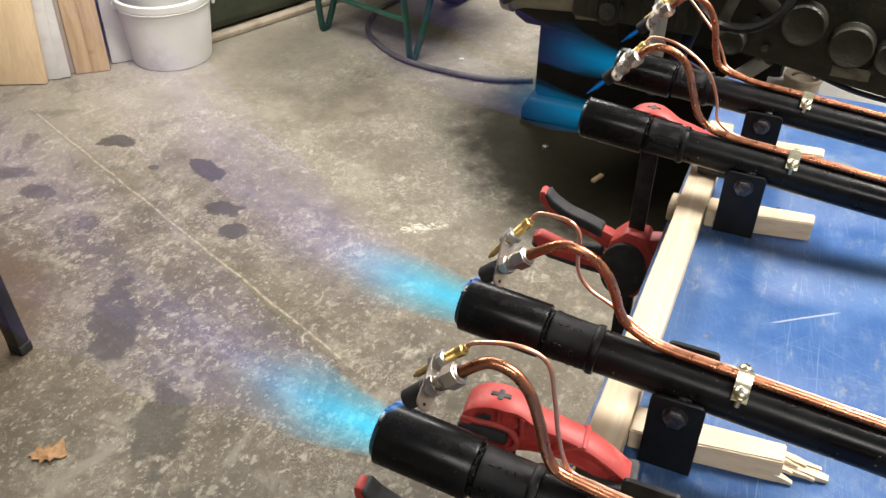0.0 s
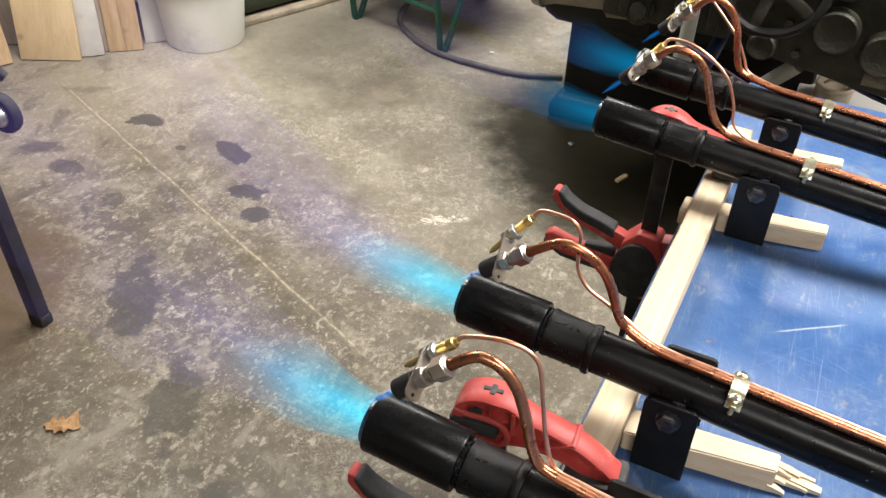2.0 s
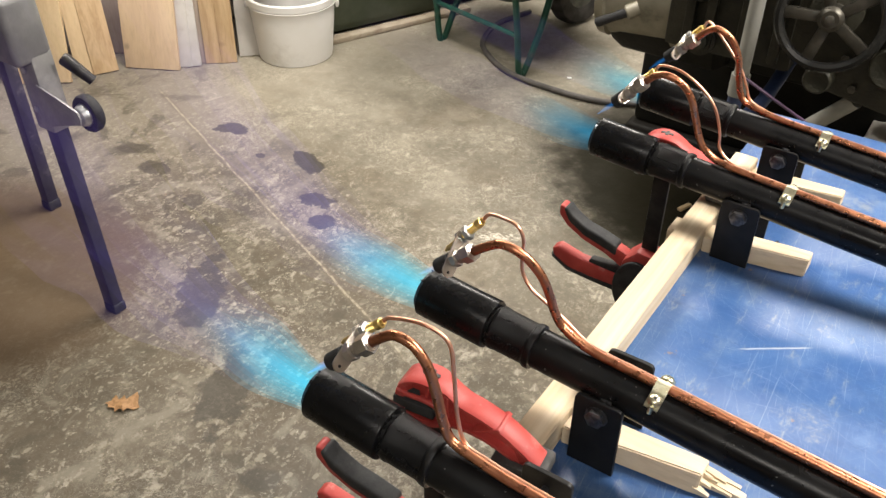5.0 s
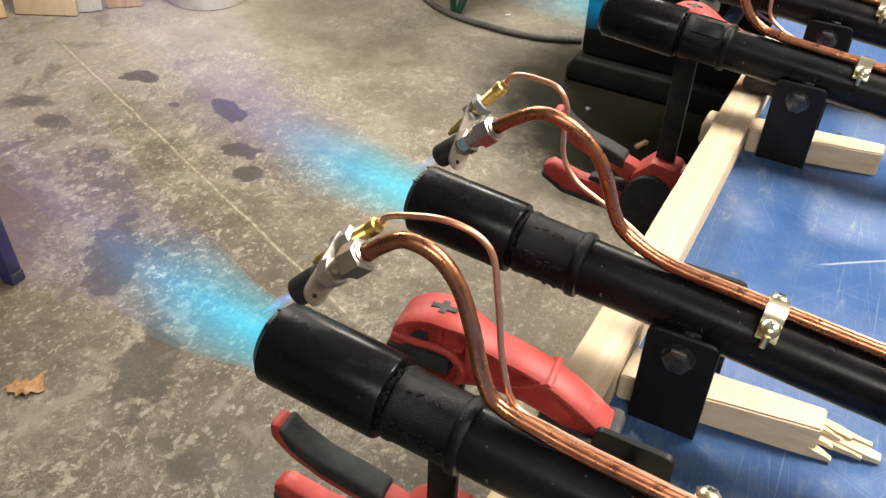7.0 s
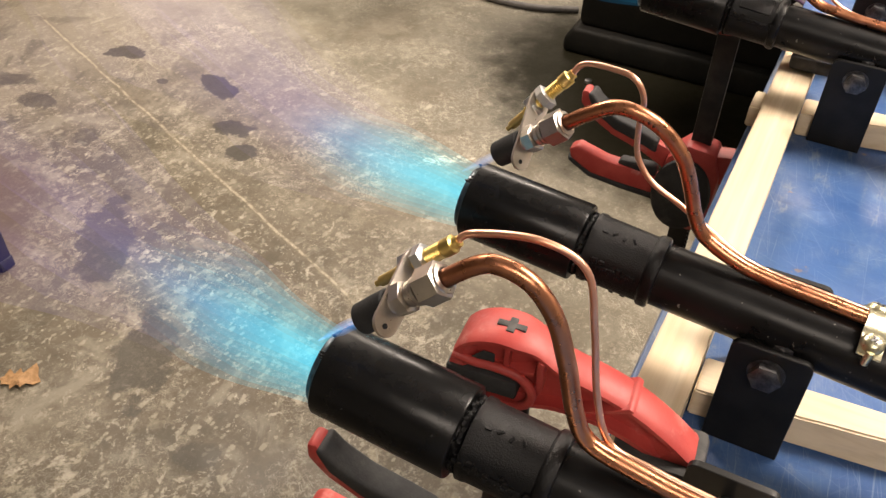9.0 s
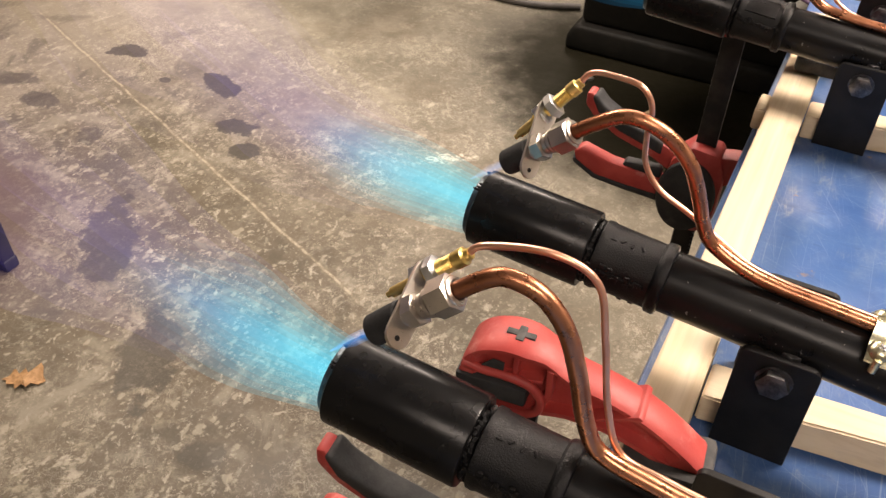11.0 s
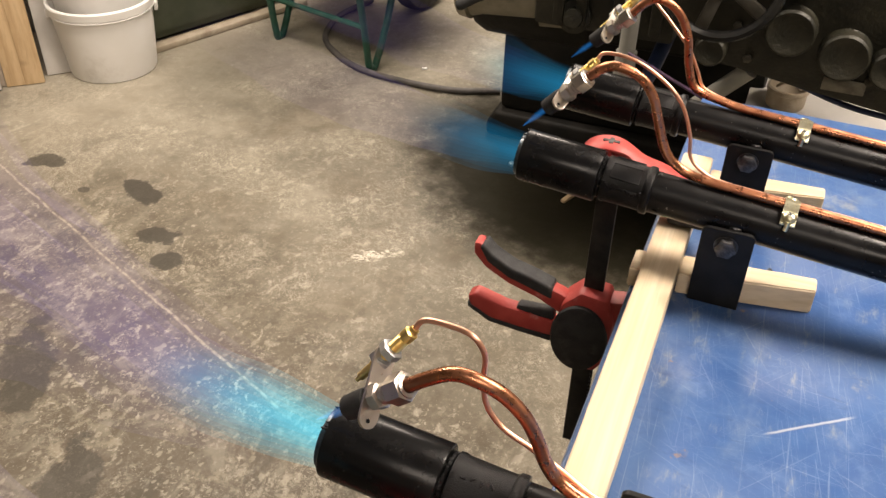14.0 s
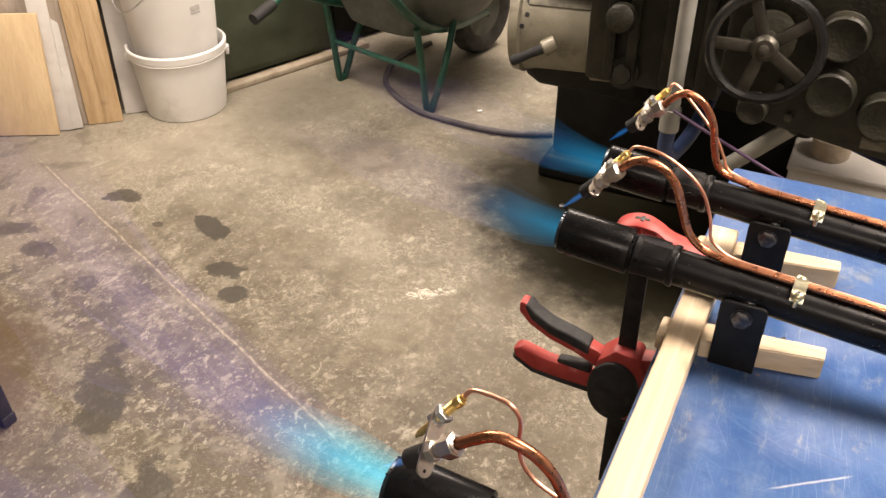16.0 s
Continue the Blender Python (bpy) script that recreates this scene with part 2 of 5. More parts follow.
def table_mat():
    k = Mat("scratched blue table paint")
    big = k.noise(4.5, 6, 0.65)
    mid = k.noise(26, 5, 0.65)
    col = k.mix(k.step(big, 0.35, 0.68), (0.030, 0.085, 0.245), (0.060, 0.135, 0.31))
    col = k.mix(k.step(mid, 0.52, 0.76, 0, 0.5), col, (0.13, 0.22, 0.40))
    col = k.mix(k.step(k.noise(11, 6, 0.75), 0.56, 0.78, 0, 0.25), col, (0.26, 0.34, 0.44))
    col = k.mix(k.step(k.noise(8, 8, 0.75), 0.59, 0.70, 0, 0.50), col, (0.36, 0.36, 0.28))
    for ang, sc, lo, amt in ((25, 9.0, 0.62, 0.20), (-50, 8.0, 0.64, 0.18), (80, 10.0, 0.62, 0.22), (88, 6.0, 0.64, 0.22), (5, 7.0, 0.66, 0.2), (-15, 9.0, 0.66, 0.18), (62, 8.0, 0.64, 0.2)):
        mp = k.add("ShaderNodeMapping")
        k.put(mp.inputs[0], k.coord)
        mp.inputs[2].default_value = (0, 0, radians(ang))
        s = k.noise(sc, 2, 0.5, mp.outputs[0], (1.6, 130, 1), 0.6)
        col = k.mix(k.step(s, lo, lo + 0.12, 0, amt * 1.0), col, (0.42, 0.50, 0.58))
    col = k.mix(k.step(k.noise(5.5, 7, 0.72), 0.52, 0.76, 0, 0.28), col, (0.20, 0.26, 0.34))
    col = k.mix(k.step(k.noise(24, 7, 0.72, None, (1.0, 0.45, 1.0)), 0.52, 0.76, 0, 0.34), col, (0.25, 0.31, 0.35))
    col = k.mix(k.step(k.noise(18, 6, 0.7, None, (0.5, 1.0, 1.0)), 0.52, 0.70, 0, 0.6), col, (0.035, 0.085, 0.22))
    col = k.mix(k.step(k.noise(60, 5, 0.72, None, (1.0, 0.35, 1.0)), 0.56, 0.72, 0, 0.38), col, (0.34, 0.36, 0.30))
    col = k.mix(k.step(k.noise(75, 4, 0.7, None, (0.3, 1.0, 1.0)), 0.58, 0.72, 0, 0.40), col, (0.025, 0.060, 0.17))
    col = k.mix(k.step(k.noise(34, 4, 0.7), 0.68, 0.76, 0, 0.8), col, (0.26, 0.17, 0.10))
    col = k.mix(k.step(k.noise(7, 5, 0.7), 0.62, 0.8, 0, 0.5), col, (0.045, 0.06, 0.10))
    # one long pale scratch
    sep = k.add("ShaderNodeSeparateXYZ")
    k.put(sep.inputs[0], k.coord)
    du, dv = k.math("SUBTRACT", sep.outputs[0], 0.187), k.math("SUBTRACT", sep.outputs[1], 0.780)
    along = k.math("ADD", k.math("MULTIPLY", du, 0.806), k.math("MULTIPLY", dv, 0.592))
    aside = k.math("ADD", k.math("SUBTRACT", k.math("MULTIPLY", dv, 0.806), k.math("MULTIPLY", du, 0.592)), k.math("MULTIPLY", k.math("SUBTRACT", mid, 0.5), 0.004))
    mark = k.math("MULTIPLY", k.step(k.math("ABSOLUTE", along), 0.026, 0.042, 1, 0), k.step(k.math("ABSOLUTE", aside), 0.0004, 0.0016, 0.55, 0))
    col = k.mix(mark, col, (0.55, 0.58, 0.58))
    k.set(col, k.step(mid, 0.3, 0.7, 0.30, 0.50), 0, 0.5)
    k.bump(k.noise(140, 3), 0.12, 0.0006)
    return k.m


BLUE_TABLE = table_mat()

# oil spots on the concrete, the last two with shade painted in: x, y, half length, half width, turn in degrees,
# strength
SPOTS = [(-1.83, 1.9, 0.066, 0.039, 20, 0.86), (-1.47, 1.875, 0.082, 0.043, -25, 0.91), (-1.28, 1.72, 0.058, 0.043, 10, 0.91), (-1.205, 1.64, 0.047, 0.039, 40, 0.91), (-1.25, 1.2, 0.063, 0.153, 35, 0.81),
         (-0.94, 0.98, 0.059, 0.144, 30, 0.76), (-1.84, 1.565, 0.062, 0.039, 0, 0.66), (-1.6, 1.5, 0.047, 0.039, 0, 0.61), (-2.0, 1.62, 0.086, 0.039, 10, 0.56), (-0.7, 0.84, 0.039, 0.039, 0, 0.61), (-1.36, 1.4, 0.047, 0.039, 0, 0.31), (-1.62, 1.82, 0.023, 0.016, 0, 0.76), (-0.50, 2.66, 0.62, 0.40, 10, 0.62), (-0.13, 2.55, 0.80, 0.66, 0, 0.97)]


def floor_mat():
    k = Mat("worn concrete")
    sep = k.add("ShaderNodeSeparateXYZ")
    k.put(sep.inputs[0], k.coord)
    x, y = sep.outputs[0], sep.outputs[1]
    big, mid, fine, grit = k.noise(1.3, 6, 0.62), k.noise(6.5, 7, 0.68), k.noise(38, 5, 0.65), k.noise(260, 3)
    col = k.mix(k.step(big, 0.32, 0.68), (0.150, 0.138, 0.112), (0.212, 0.198, 0.164))
    col = k.mix(k.step(mid, 0.36, 0.70, 0, 0.70), col, (0.122, 0.110, 0.087))
    col = k.mix(k.step(fine, 0.5, 0.75, 0, 0.35), col, (0.44, 0.40, 0.33))
    # the part near the bench: darker ground, plaster specks and whitish swirls
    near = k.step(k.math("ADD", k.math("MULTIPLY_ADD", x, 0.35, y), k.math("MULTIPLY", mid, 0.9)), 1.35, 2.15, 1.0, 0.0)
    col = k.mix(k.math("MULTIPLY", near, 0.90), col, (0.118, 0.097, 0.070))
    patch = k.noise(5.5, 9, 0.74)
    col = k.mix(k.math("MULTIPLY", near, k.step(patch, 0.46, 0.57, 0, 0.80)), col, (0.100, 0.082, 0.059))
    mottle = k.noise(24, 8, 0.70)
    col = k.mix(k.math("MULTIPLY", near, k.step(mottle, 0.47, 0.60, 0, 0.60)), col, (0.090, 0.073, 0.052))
    pale = k.noise(13, 9, 0.75)
    gate = k.step(k.noise(2.9, 5, 0.6), 0.34, 0.56)
    col = k.mix(k.math("MULTIPLY", k.math("MULTIPLY", near, gate), k.step(pale, 0.53, 0.64, 0, 0.75)), col, (0.37, 0.34, 0.275))
    for scale, wide, lo, turn, amt in ((30, 0.60, 0.55, 20, 0.55), (52, 0.50, 0.565, -35, 0.60), (60, 0.6, 0.57, 70, 0.60), (120, 0.7, 0.57, 0, 0.65), (150, 0.6, 0.58, 40, 0.6)):
        mp = k.add("ShaderNodeMapping")
        k.put(mp.inputs[0], k.coord)
        mp.inputs[2].default_value = (0, 0, radians(turn))
        fleck = k.noise(scale, 5, 0.62, mp.outputs[0], (1.0, wide, 1.0))
        col = k.mix(k.math("MULTIPLY", k.math("MULTIPLY", k.math("MULTIPLY_ADD", near, 0.62, 0.38), k.step(k.noise(scale * 0.16, 3), 0.42, 0.60)), k.step(fleck, lo + 0.01, lo + 0.09, 0, amt)), col, (0.60, 0.57, 0.50))
    ridge = k.math("ABSOLUTE", k.math("SUBTRACT", k.noise(9, 6, 0.62, None, None, 0.3), 0.5))
    col = k.mix(k.math("MULTIPLY", k.math("MULTIPLY", near, k.step(patch, 0.45, 0.60)), k.step(ridge, 0.002, 0.012, 0.40, 0.0)), col, (0.46, 0.43, 0.36))
    cloud = k.noise(3.4, 8, 0.66)
    col = k.mix(k.step(cloud, 0.50, 0.64, 0, 0.60), col, (0.125, 0.104, 0.075))
    col = k.mix(k.step(k.noise(4.2, 8, 0.66), 0.52, 0.68, 0, 0.38), col, (0.30, 0.28, 0.24))
    soot = k.noise(17, 8, 0.72)
    col = k.mix(k.math("MULTIPLY", k.math("MULTIPLY_ADD", near, 0.6, 0.25), k.step(soot, 0.50, 0.66)), col, (0.085, 0.070, 0.050))
    scuff = k.noise(9, 7, 0.72, None, (0.7, 1.2, 1.0), 0.5)
    col = k.mix(k.step(scuff, 0.57, 0.70, 0, 0.30), col, (0.46, 0.43, 0.36))
    col = k.mix(k.step(k.noise(2.2, 6, 0.65), 0.52, 0.70, 0, 0.45), col, (0.175, 0.15, 0.11))
    # stronger light along the wall, painted in as a paler floor colour
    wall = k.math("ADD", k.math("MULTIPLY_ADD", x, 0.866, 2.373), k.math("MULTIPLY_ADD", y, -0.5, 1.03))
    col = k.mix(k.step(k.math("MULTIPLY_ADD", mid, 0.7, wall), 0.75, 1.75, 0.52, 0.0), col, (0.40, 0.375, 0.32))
    # flaked whitish crust over the open floor
    crust = k.noise(34, 7, 0.70, None, (1.0, 0.8, 1.0), 1.2)
    vein = k.math("ABSOLUTE", k.math("SUBTRACT", k.noise(46, 4, 0.6, None, None, 1.6), 0.5))
    where = k.step(k.noise(3.1, 5, 0.62), 0.44, 0.62)
    col = k.mix(k.math("MULTIPLY", where, k.step(crust, 0.53, 0.66, 0, 0.55)), col, (0.50, 0.47, 0.40))
    col = k.mix(k.math("MULTIPLY", where, k.step(vein, 0.004, 0.030, 0.45, 0.0)), col, (0.56, 0.53, 0.46))
    col = k.mix(k.math("MULTIPLY", where, k.step(crust, 0.34, 0.46, 0.45, 0.0)), col, (0.13, 0.112, 0.082))
    # worn pale blotches with grimy hollows between them
    blot = k.noise(8.5, 7, 0.62, None, (1.0, 0.8, 1.0), 0.8)
    col = k.mix(k.math("MULTIPLY", near, k.step(blot, 0.53, 0.66, 0, 0.55)), col, (0.31, 0.29, 0.245))
    col = k.mix(k.math("MULTIPLY", k.math("MULTIPLY_ADD", near, 0.8, 0.2), k.step(blot, 0.36, 0.48, 0.60, 0)), col, (0.060, 0.053, 0.038))
    # thin pale flakes, scattered one by one
    for scale, turn, pick, size in ((26, 25, 0.80, 0.30), (44, -40, 0.74, 0.32), (80, 10, 0.70, 0.34)):
        mp = k.add("ShaderNodeMapping")
        k.put(mp.inputs[0], k.coord)
        mp.inputs[2].default_value, mp.inputs[3].default_value = (0, 0, radians(turn)), (1.0, 0.62, 1.0)
        cell = k.add("ShaderNodeTexVoronoi")
        warp = k.add("ShaderNodeVectorMath")
        warp.operation = "MULTIPLY_ADD"
        k.put(warp.inputs[0], k.noise(scale * 1.8, 3, 0.6))
        warp.inputs[1].default_value = (0.8 / scale,) * 3
        k.put(warp.inputs[2], mp.outputs[0])
        k.put(cell.inputs["Vector"], warp.outputs[0])
        cell.inputs["Scale"].default_value = scale
        tone = k.add("ShaderNodeSeparateColor")
        k.put(tone.inputs[0], cell.outputs["Color"])
        flake = k.math("MULTIPLY", k.step(tone.outputs[0], pick, pick + 0.12), k.step(cell.outputs["Distance"], size * 0.6, size, 0.62, 0.0))
        col = k.mix(k.math("MULTIPLY", k.math("MULTIPLY_ADD", near, 0.8, 0.1), flake), col, (0.42, 0.395, 0.33))
    # darkens the whole floor a little, the part near the bench more
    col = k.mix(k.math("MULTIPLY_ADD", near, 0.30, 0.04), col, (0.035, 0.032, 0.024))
    # rusty brown patch by the stand
    rust = k.math("ADD", k.math("POWER", k.math("DIVIDE", k.math("ADD", x, 1.83), 0.55), 2.0), k.math("POWER", k.math("DIVIDE", k.math("ADD", y, -0.95), 0.42), 2.0))
    col = k.mix(k.step(k.math("ADD", rust, k.math("MULTIPLY", mid, 0.9)), 0.9, 1.75, 0.90, 0), col, (0.078, 0.053, 0.030))
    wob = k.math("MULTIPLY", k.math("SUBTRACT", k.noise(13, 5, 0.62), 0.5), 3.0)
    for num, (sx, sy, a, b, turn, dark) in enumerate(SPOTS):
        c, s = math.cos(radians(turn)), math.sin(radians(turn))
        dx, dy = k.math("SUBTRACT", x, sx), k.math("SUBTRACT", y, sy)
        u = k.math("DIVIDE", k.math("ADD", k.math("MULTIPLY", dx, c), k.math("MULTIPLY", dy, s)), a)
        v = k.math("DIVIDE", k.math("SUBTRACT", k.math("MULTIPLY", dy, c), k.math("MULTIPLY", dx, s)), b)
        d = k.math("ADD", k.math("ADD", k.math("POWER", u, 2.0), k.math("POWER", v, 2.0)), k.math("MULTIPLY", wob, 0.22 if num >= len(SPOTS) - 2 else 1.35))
        soft = num >= len(SPOTS) - 2     # the last two make up a broad patch by the machine: oil plus painted shade
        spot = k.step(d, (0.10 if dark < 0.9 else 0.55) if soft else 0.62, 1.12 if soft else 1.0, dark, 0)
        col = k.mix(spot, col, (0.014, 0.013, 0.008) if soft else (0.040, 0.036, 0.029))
    # saw joint, a fine pale line with a darker rim
    ax, ay, bx, by = -2.26, 1.958, -0.693, 1.322
    ln = math.hypot(bx - ax, by - ay)
    dist = k.math("ABSOLUTE", k.math("ADD", k.math("MULTIPLY", k.math("SUBTRACT", x, ax), -(by - ay) / ln), k.math("ADD", k.math("MULTIPLY", k.math("SUBTRACT", y, ay), (bx - ax) / ln), k.math("MULTIPLY", k.math("SUBTRACT", mid, 0.5), 0.022))))
    ends = k.math("MULTIPLY", k.step(x, -2.3, -2.2), k.step(x, -0.72, -0.64, 1, 0))
    col = k.mix(k.math("MULTIPLY", ends, k.step(dist, 0.004, 0.016, 0.40, 0)), col, (0.13, 0.11, 0.08))
    col = k.mix(k.math("MULTIPLY", ends, k.math("MULTIPLY", k.step(crust, 0.40, 0.56, 0.15, 1.0), k.step(dist, 0.0010, 0.0055, 0.42, 0))), col, (0.50, 0.46, 0.37))
    # chalky scrape
    sx = k.math("ADD", k.math("MULTIPLY", k.math("ADD", x, 0.727), 0.83), k.math("MULTIPLY", k.math("SUBTRACT", y, 1.877), 0.55))
    sy = k.math("SUBTRACT", k.math("MULTIPLY", k.math("SUBTRACT", y, 1.877), 0.83), k.math("MULTIPLY", k.math("ADD", x, 0.727), 0.55))
    d = k.math("ADD", k.math("POWER", k.math("DIVIDE", sx, 0.075), 2.0), k.math("POWER", k.math("DIVIDE", sy, 0.024), 2.0))
    streak = k.step(k.noise(30, 4, 0.65, None, (1.0, 1.5, 1.0), 2.0), 0.47, 0.60)
    col = k.mix(k.math("MULTIPLY", streak, k.step(k.math("ADD", d, k.math("MULTIPLY", wob, 1.6)), 0.4, 1.5, 0.85, 0)), col, (0.62, 0.59, 0.53))
    col = k.mix(1.0, col, (1.03, 1.0, 0.93), "MULTIPLY")
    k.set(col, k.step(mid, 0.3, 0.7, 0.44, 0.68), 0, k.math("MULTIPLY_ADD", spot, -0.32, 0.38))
    k.bump(k.math("ADD", k.math("ADD", k.math("MULTIPLY", fine, 0.5), k.math("MULTIPLY", grit, 0.25)), k.math("MULTIPLY", crust, 0.5)), 0.32, 0.004)
    return k.m


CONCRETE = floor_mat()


def flame_mat(name, c_in, c_out, power, rise, full, fade, end, fine=28.0, lo=0.36, hi=0.66, tint=0.0, least=0.35):
    """Burning gas: it only gives off light and hides nothing. The length runs along -x from the nozzle."""
    k = Mat(name)
    sep = k.add("ShaderNodeSeparateXYZ")
    k.put(sep.inputs[0], k.coord)
    d = k.math("MULTIPLY", sep.outputs[0], -1.0)
    off = k.add("ShaderNodeVectorMath")
    k.put(off.inputs[0], k.coord)
    k.put(off.inputs[1], k.rand())
    n = k.noise(fine, 3, 0.5, off.outputs[0], (0.35, 1, 1), 0.8)
    s = k.math("MULTIPLY", k.step(d, rise, full), k.step(k.math("MULTIPLY_ADD", n, (end - fade) * 0.9, d), fade, end + (end - fade) * 0.45, 1, 0))
    s = k.math("MULTIPLY", s, k.step(n, lo, hi, least, 1.0))
    em, tr, ad = k.add("ShaderNodeEmission"), k.add("ShaderNodeBsdfTransparent"), k.add("ShaderNodeAddShader")
    k.put(em.inputs[0], k.mix(k.step(d, full, end), c_in, c_out))
    k.put(em.inputs[1], k.math("MULTIPLY", s, power))
    k.put(tr.inputs[0], k.mix(k.math("MULTIPLY", s, tint), (1, 1, 1), (0.35, 0.93, 1.0)))
    k.t.links.new(em.outputs[0], ad.inputs[0])
    k.t.links.new(tr.outputs[0], ad.inputs[1])
    k.t.links.new(ad.outputs[0], k.t.nodes["Material Output"].inputs[0])
    return k.m


FLAME = flame_mat("blue flame core", (0.065, 0.41, 0.57), (0.04, 0.33, 0.58), 0.112, 0.078, 0.090, 0.125, 0.225, 13.0, tint=0.15)
FAR_FLAME = flame_mat("blue flame core turned low", (0.02, 0.28, 0.50), (0.02, 0.22, 0.50), 0.054, 0.078, 0.090, 0.115, 0.205, 13.0, tint=0.12)
PLUME = flame_mat("violet flame plume", (0.09, 0.075, 0.42), (0.23, 0.125, 0.42), 0.042, 0.10, 0.18, 0.34, 0.56, 11.0, 0.42, 0.60, 0.0, 0.15)
PILOT_FLAME = flame_mat("pilot flame", (0.02, 0.30, 0.85), (0.02, 0.26, 0.95), 0.10, 0.02, 0.03, 0.30, 0.50)


# ---- mesh helpers ----
def thing(name, m, label, category, group="", kind=""):
    ob = new(name)
    ob.matrix_world = m
    ob.empty_display_size = 0.05
    return tagged(ob, label, category, group, kind)


def finish(bm, sharp=38):
    bmesh.ops.recalc_face_normals(bm, faces=bm.faces[:])
    for f in bm.faces:
        f.smooth = True
    lim = radians(sharp)
    for e in bm.edges:
        if len(e.link_faces) == 2 and e.calc_face_angle(0) > lim:
            e.smooth = False
    return bm


def part(name, bm, material, parent=None, label=""):
    me = bpy.data.meshes.new(name)
    finish(bm).to_mesh(me)
    bm.free()
    me.materials.append(material)
    ob = new(name, me)
    ob.parent = parent
    return tagged(ob, label)


def box(sx, sy, sz, m=None, bev=0.0, segs=2, bm=None):
    """A block of that size round the origin of m, with rounded edges."""
    own = bmesh.new()
    bmesh.ops.create_cube(own, size=1.0, matrix=Matrix.Diagonal((sx, sy, sz, 1)))
    if bev:
        bmesh.ops.bevel(own, geom=own.edges[:], offset=bev, segments=segs, affect="EDGES", profile=0.5)
    return merge(own, m, bm)


def merge(own, m=None, bm=None):
    if m is not None:
        bmesh.ops.transform(own, matrix=m, verts=own.verts[:])
    if bm is None:
        return own
    me = bpy.data.meshes.new("tmp")
    own.to_mesh(me)
    own.free()
    bm.from_mesh(me)
    bpy.data.meshes.remove(me)
    return bm


def span(x0, x1, y0, y1, z0, z1, bev=0.0, segs=2, bm=None):
    return box(x1 - x0, y1 - y0, z1 - z0, Matrix.Translation(((x0 + x1) / 2, (y0 + y1) / 2, (z0 + z1) / 2)), bev, segs, bm)


def lathe(profile, seg=40, m=None, bm=None, wobble=0.0):
    """Revolves (x, r) pairs round the x axis; pairs with r = 0 close the ends."""
    own = bmesh.new()
    rings = []
    for i, (x, r) in enumerate(profile):
        if r <= 0:
            rings.append([own.verts.new((x, 0, 0))])
        else:
            ring = []
            for j in range(seg):
                a = 2 * math.pi * j / seg
                rr = r + wobble * noise.noise((x * 90, math.cos(a) * 2.2, math.sin(a) * 2.2))
                ring.append(own.verts.new((x, rr * math.cos(a), rr * math.sin(a))))
            rings.append(ring)
    for a, b in zip(rings, rings[1:]):
        for j in range(seg):
            k = (j + 1) % seg
            if len(a) == 1 and len(b) == 1:
                break
            if len(a) == 1:
                own.faces.new((a[0], b[k], b[j]))
            elif len(b) == 1:
                own.faces.new((a[j], a[k], b[0]))
            else:
                own.faces.new((a[j], a[k], b[k], b[j]))
    return merge(own, m, bm)


def spline(pts, n=8):
    """Points of a smooth curve through pts."""
    p = [Vector(q) for q in pts]
    p = [2 * p[0] - p[1]] + p + [2 * p[-1] - p[-2]]
    out = []
    for a, b, c, d in zip(p, p[1:], p[2:], p[3:]):
        for i in range(n):
            t = i / n
            out.append(0.5 * (2 * b + (c - a) * t + (2 * a - 5 * b + 4 * c - d) * t * t + (3 * b - a - 3 * c + d) * t ** 3))
    out.append(p[-2])
    return out


def tube(pts, r, seg=12, n=8, smooth=True, bm=None, flat=1.0):
    """A round rod along a curve, with closed ends; flat squeezes it in one direction."""
    own = bmesh.new()
    line = spline(pts, n) if smooth else [Vector(q) for q in pts]
    side, rings = None, []
    for i, q in enumerate(line):
        d = (line[min(i + 1, len(line) - 1)] - line[max(i - 1, 0)]).normalized()
        if side is None:
            side = d.orthogonal().normalized()
        side = (side - d * side.dot(d)).normalized()
        up = d.cross(side)
        rings.append([own.verts.new(q + r * (side * math.cos(2 * math.pi * j / seg) + up * flat * math.sin(2 * math.pi * j / seg))) for j in range(seg)])
    for a, b in zip(rings, rings[1:]):
        for j in range(seg):
            own.faces.new((a[j], a[(j + 1) % seg], b[(j + 1) % seg], b[j]))
    own.faces.new(rings[0])
    own.faces.new(rings[-1])
    return merge(own, None, bm)


def prism(poly, y0, y1, bev=0.0, m=None, bm=None, segs=2):
    """An (x, z) outline drawn out from y0 to y1."""
    own = bmesh.new()
    a = [own.verts.new((x, y0, z)) for x, z in poly]
    b = [own.verts.new((x, y1, z)) for x, z in poly]
    n = len(poly)
    own.faces.new(a)
    own.faces.new(b[::-1])
    for i in range(n):
        own.faces.new((a[i], b[i], b[(i + 1) % n], a[(i + 1) % n]))
    bmesh.ops.recalc_face_normals(own, faces=own.faces[:])
    if bev:
        bmesh.ops.bevel(own, geom=own.edges[:], offset=bev, segments=segs, affect="EDGES", profile=0.5, clamp_overlap=True)
    return merge(own, m, bm)


def hexagon(r, x0, x1, m=None, bm=None, cham=0.0008):
    """A hexagon nut along the x axis with chamfered corners."""
    return lathe([(x0, 0), (x0, r - cham * 2), (x0 + cham, r), (x1 - cham, r), (x1, r - cham * 2), (x1, 0)], 6, m, bm)


def axis_frame(at, along, up=(0, 0, 1)):
    """A pose whose x axis points along a direction."""
    d = Vector(along).normalized()
    y = Vector(up).cross(d).normalized()
    z = d.cross(y)
    return Matrix.Translation(at) @ Matrix((d, y, z)).transposed().to_4x4()


# ---- setting ----
TOP = 0.884          # table top
EDGE = 0.029         # table edge towards the open floor


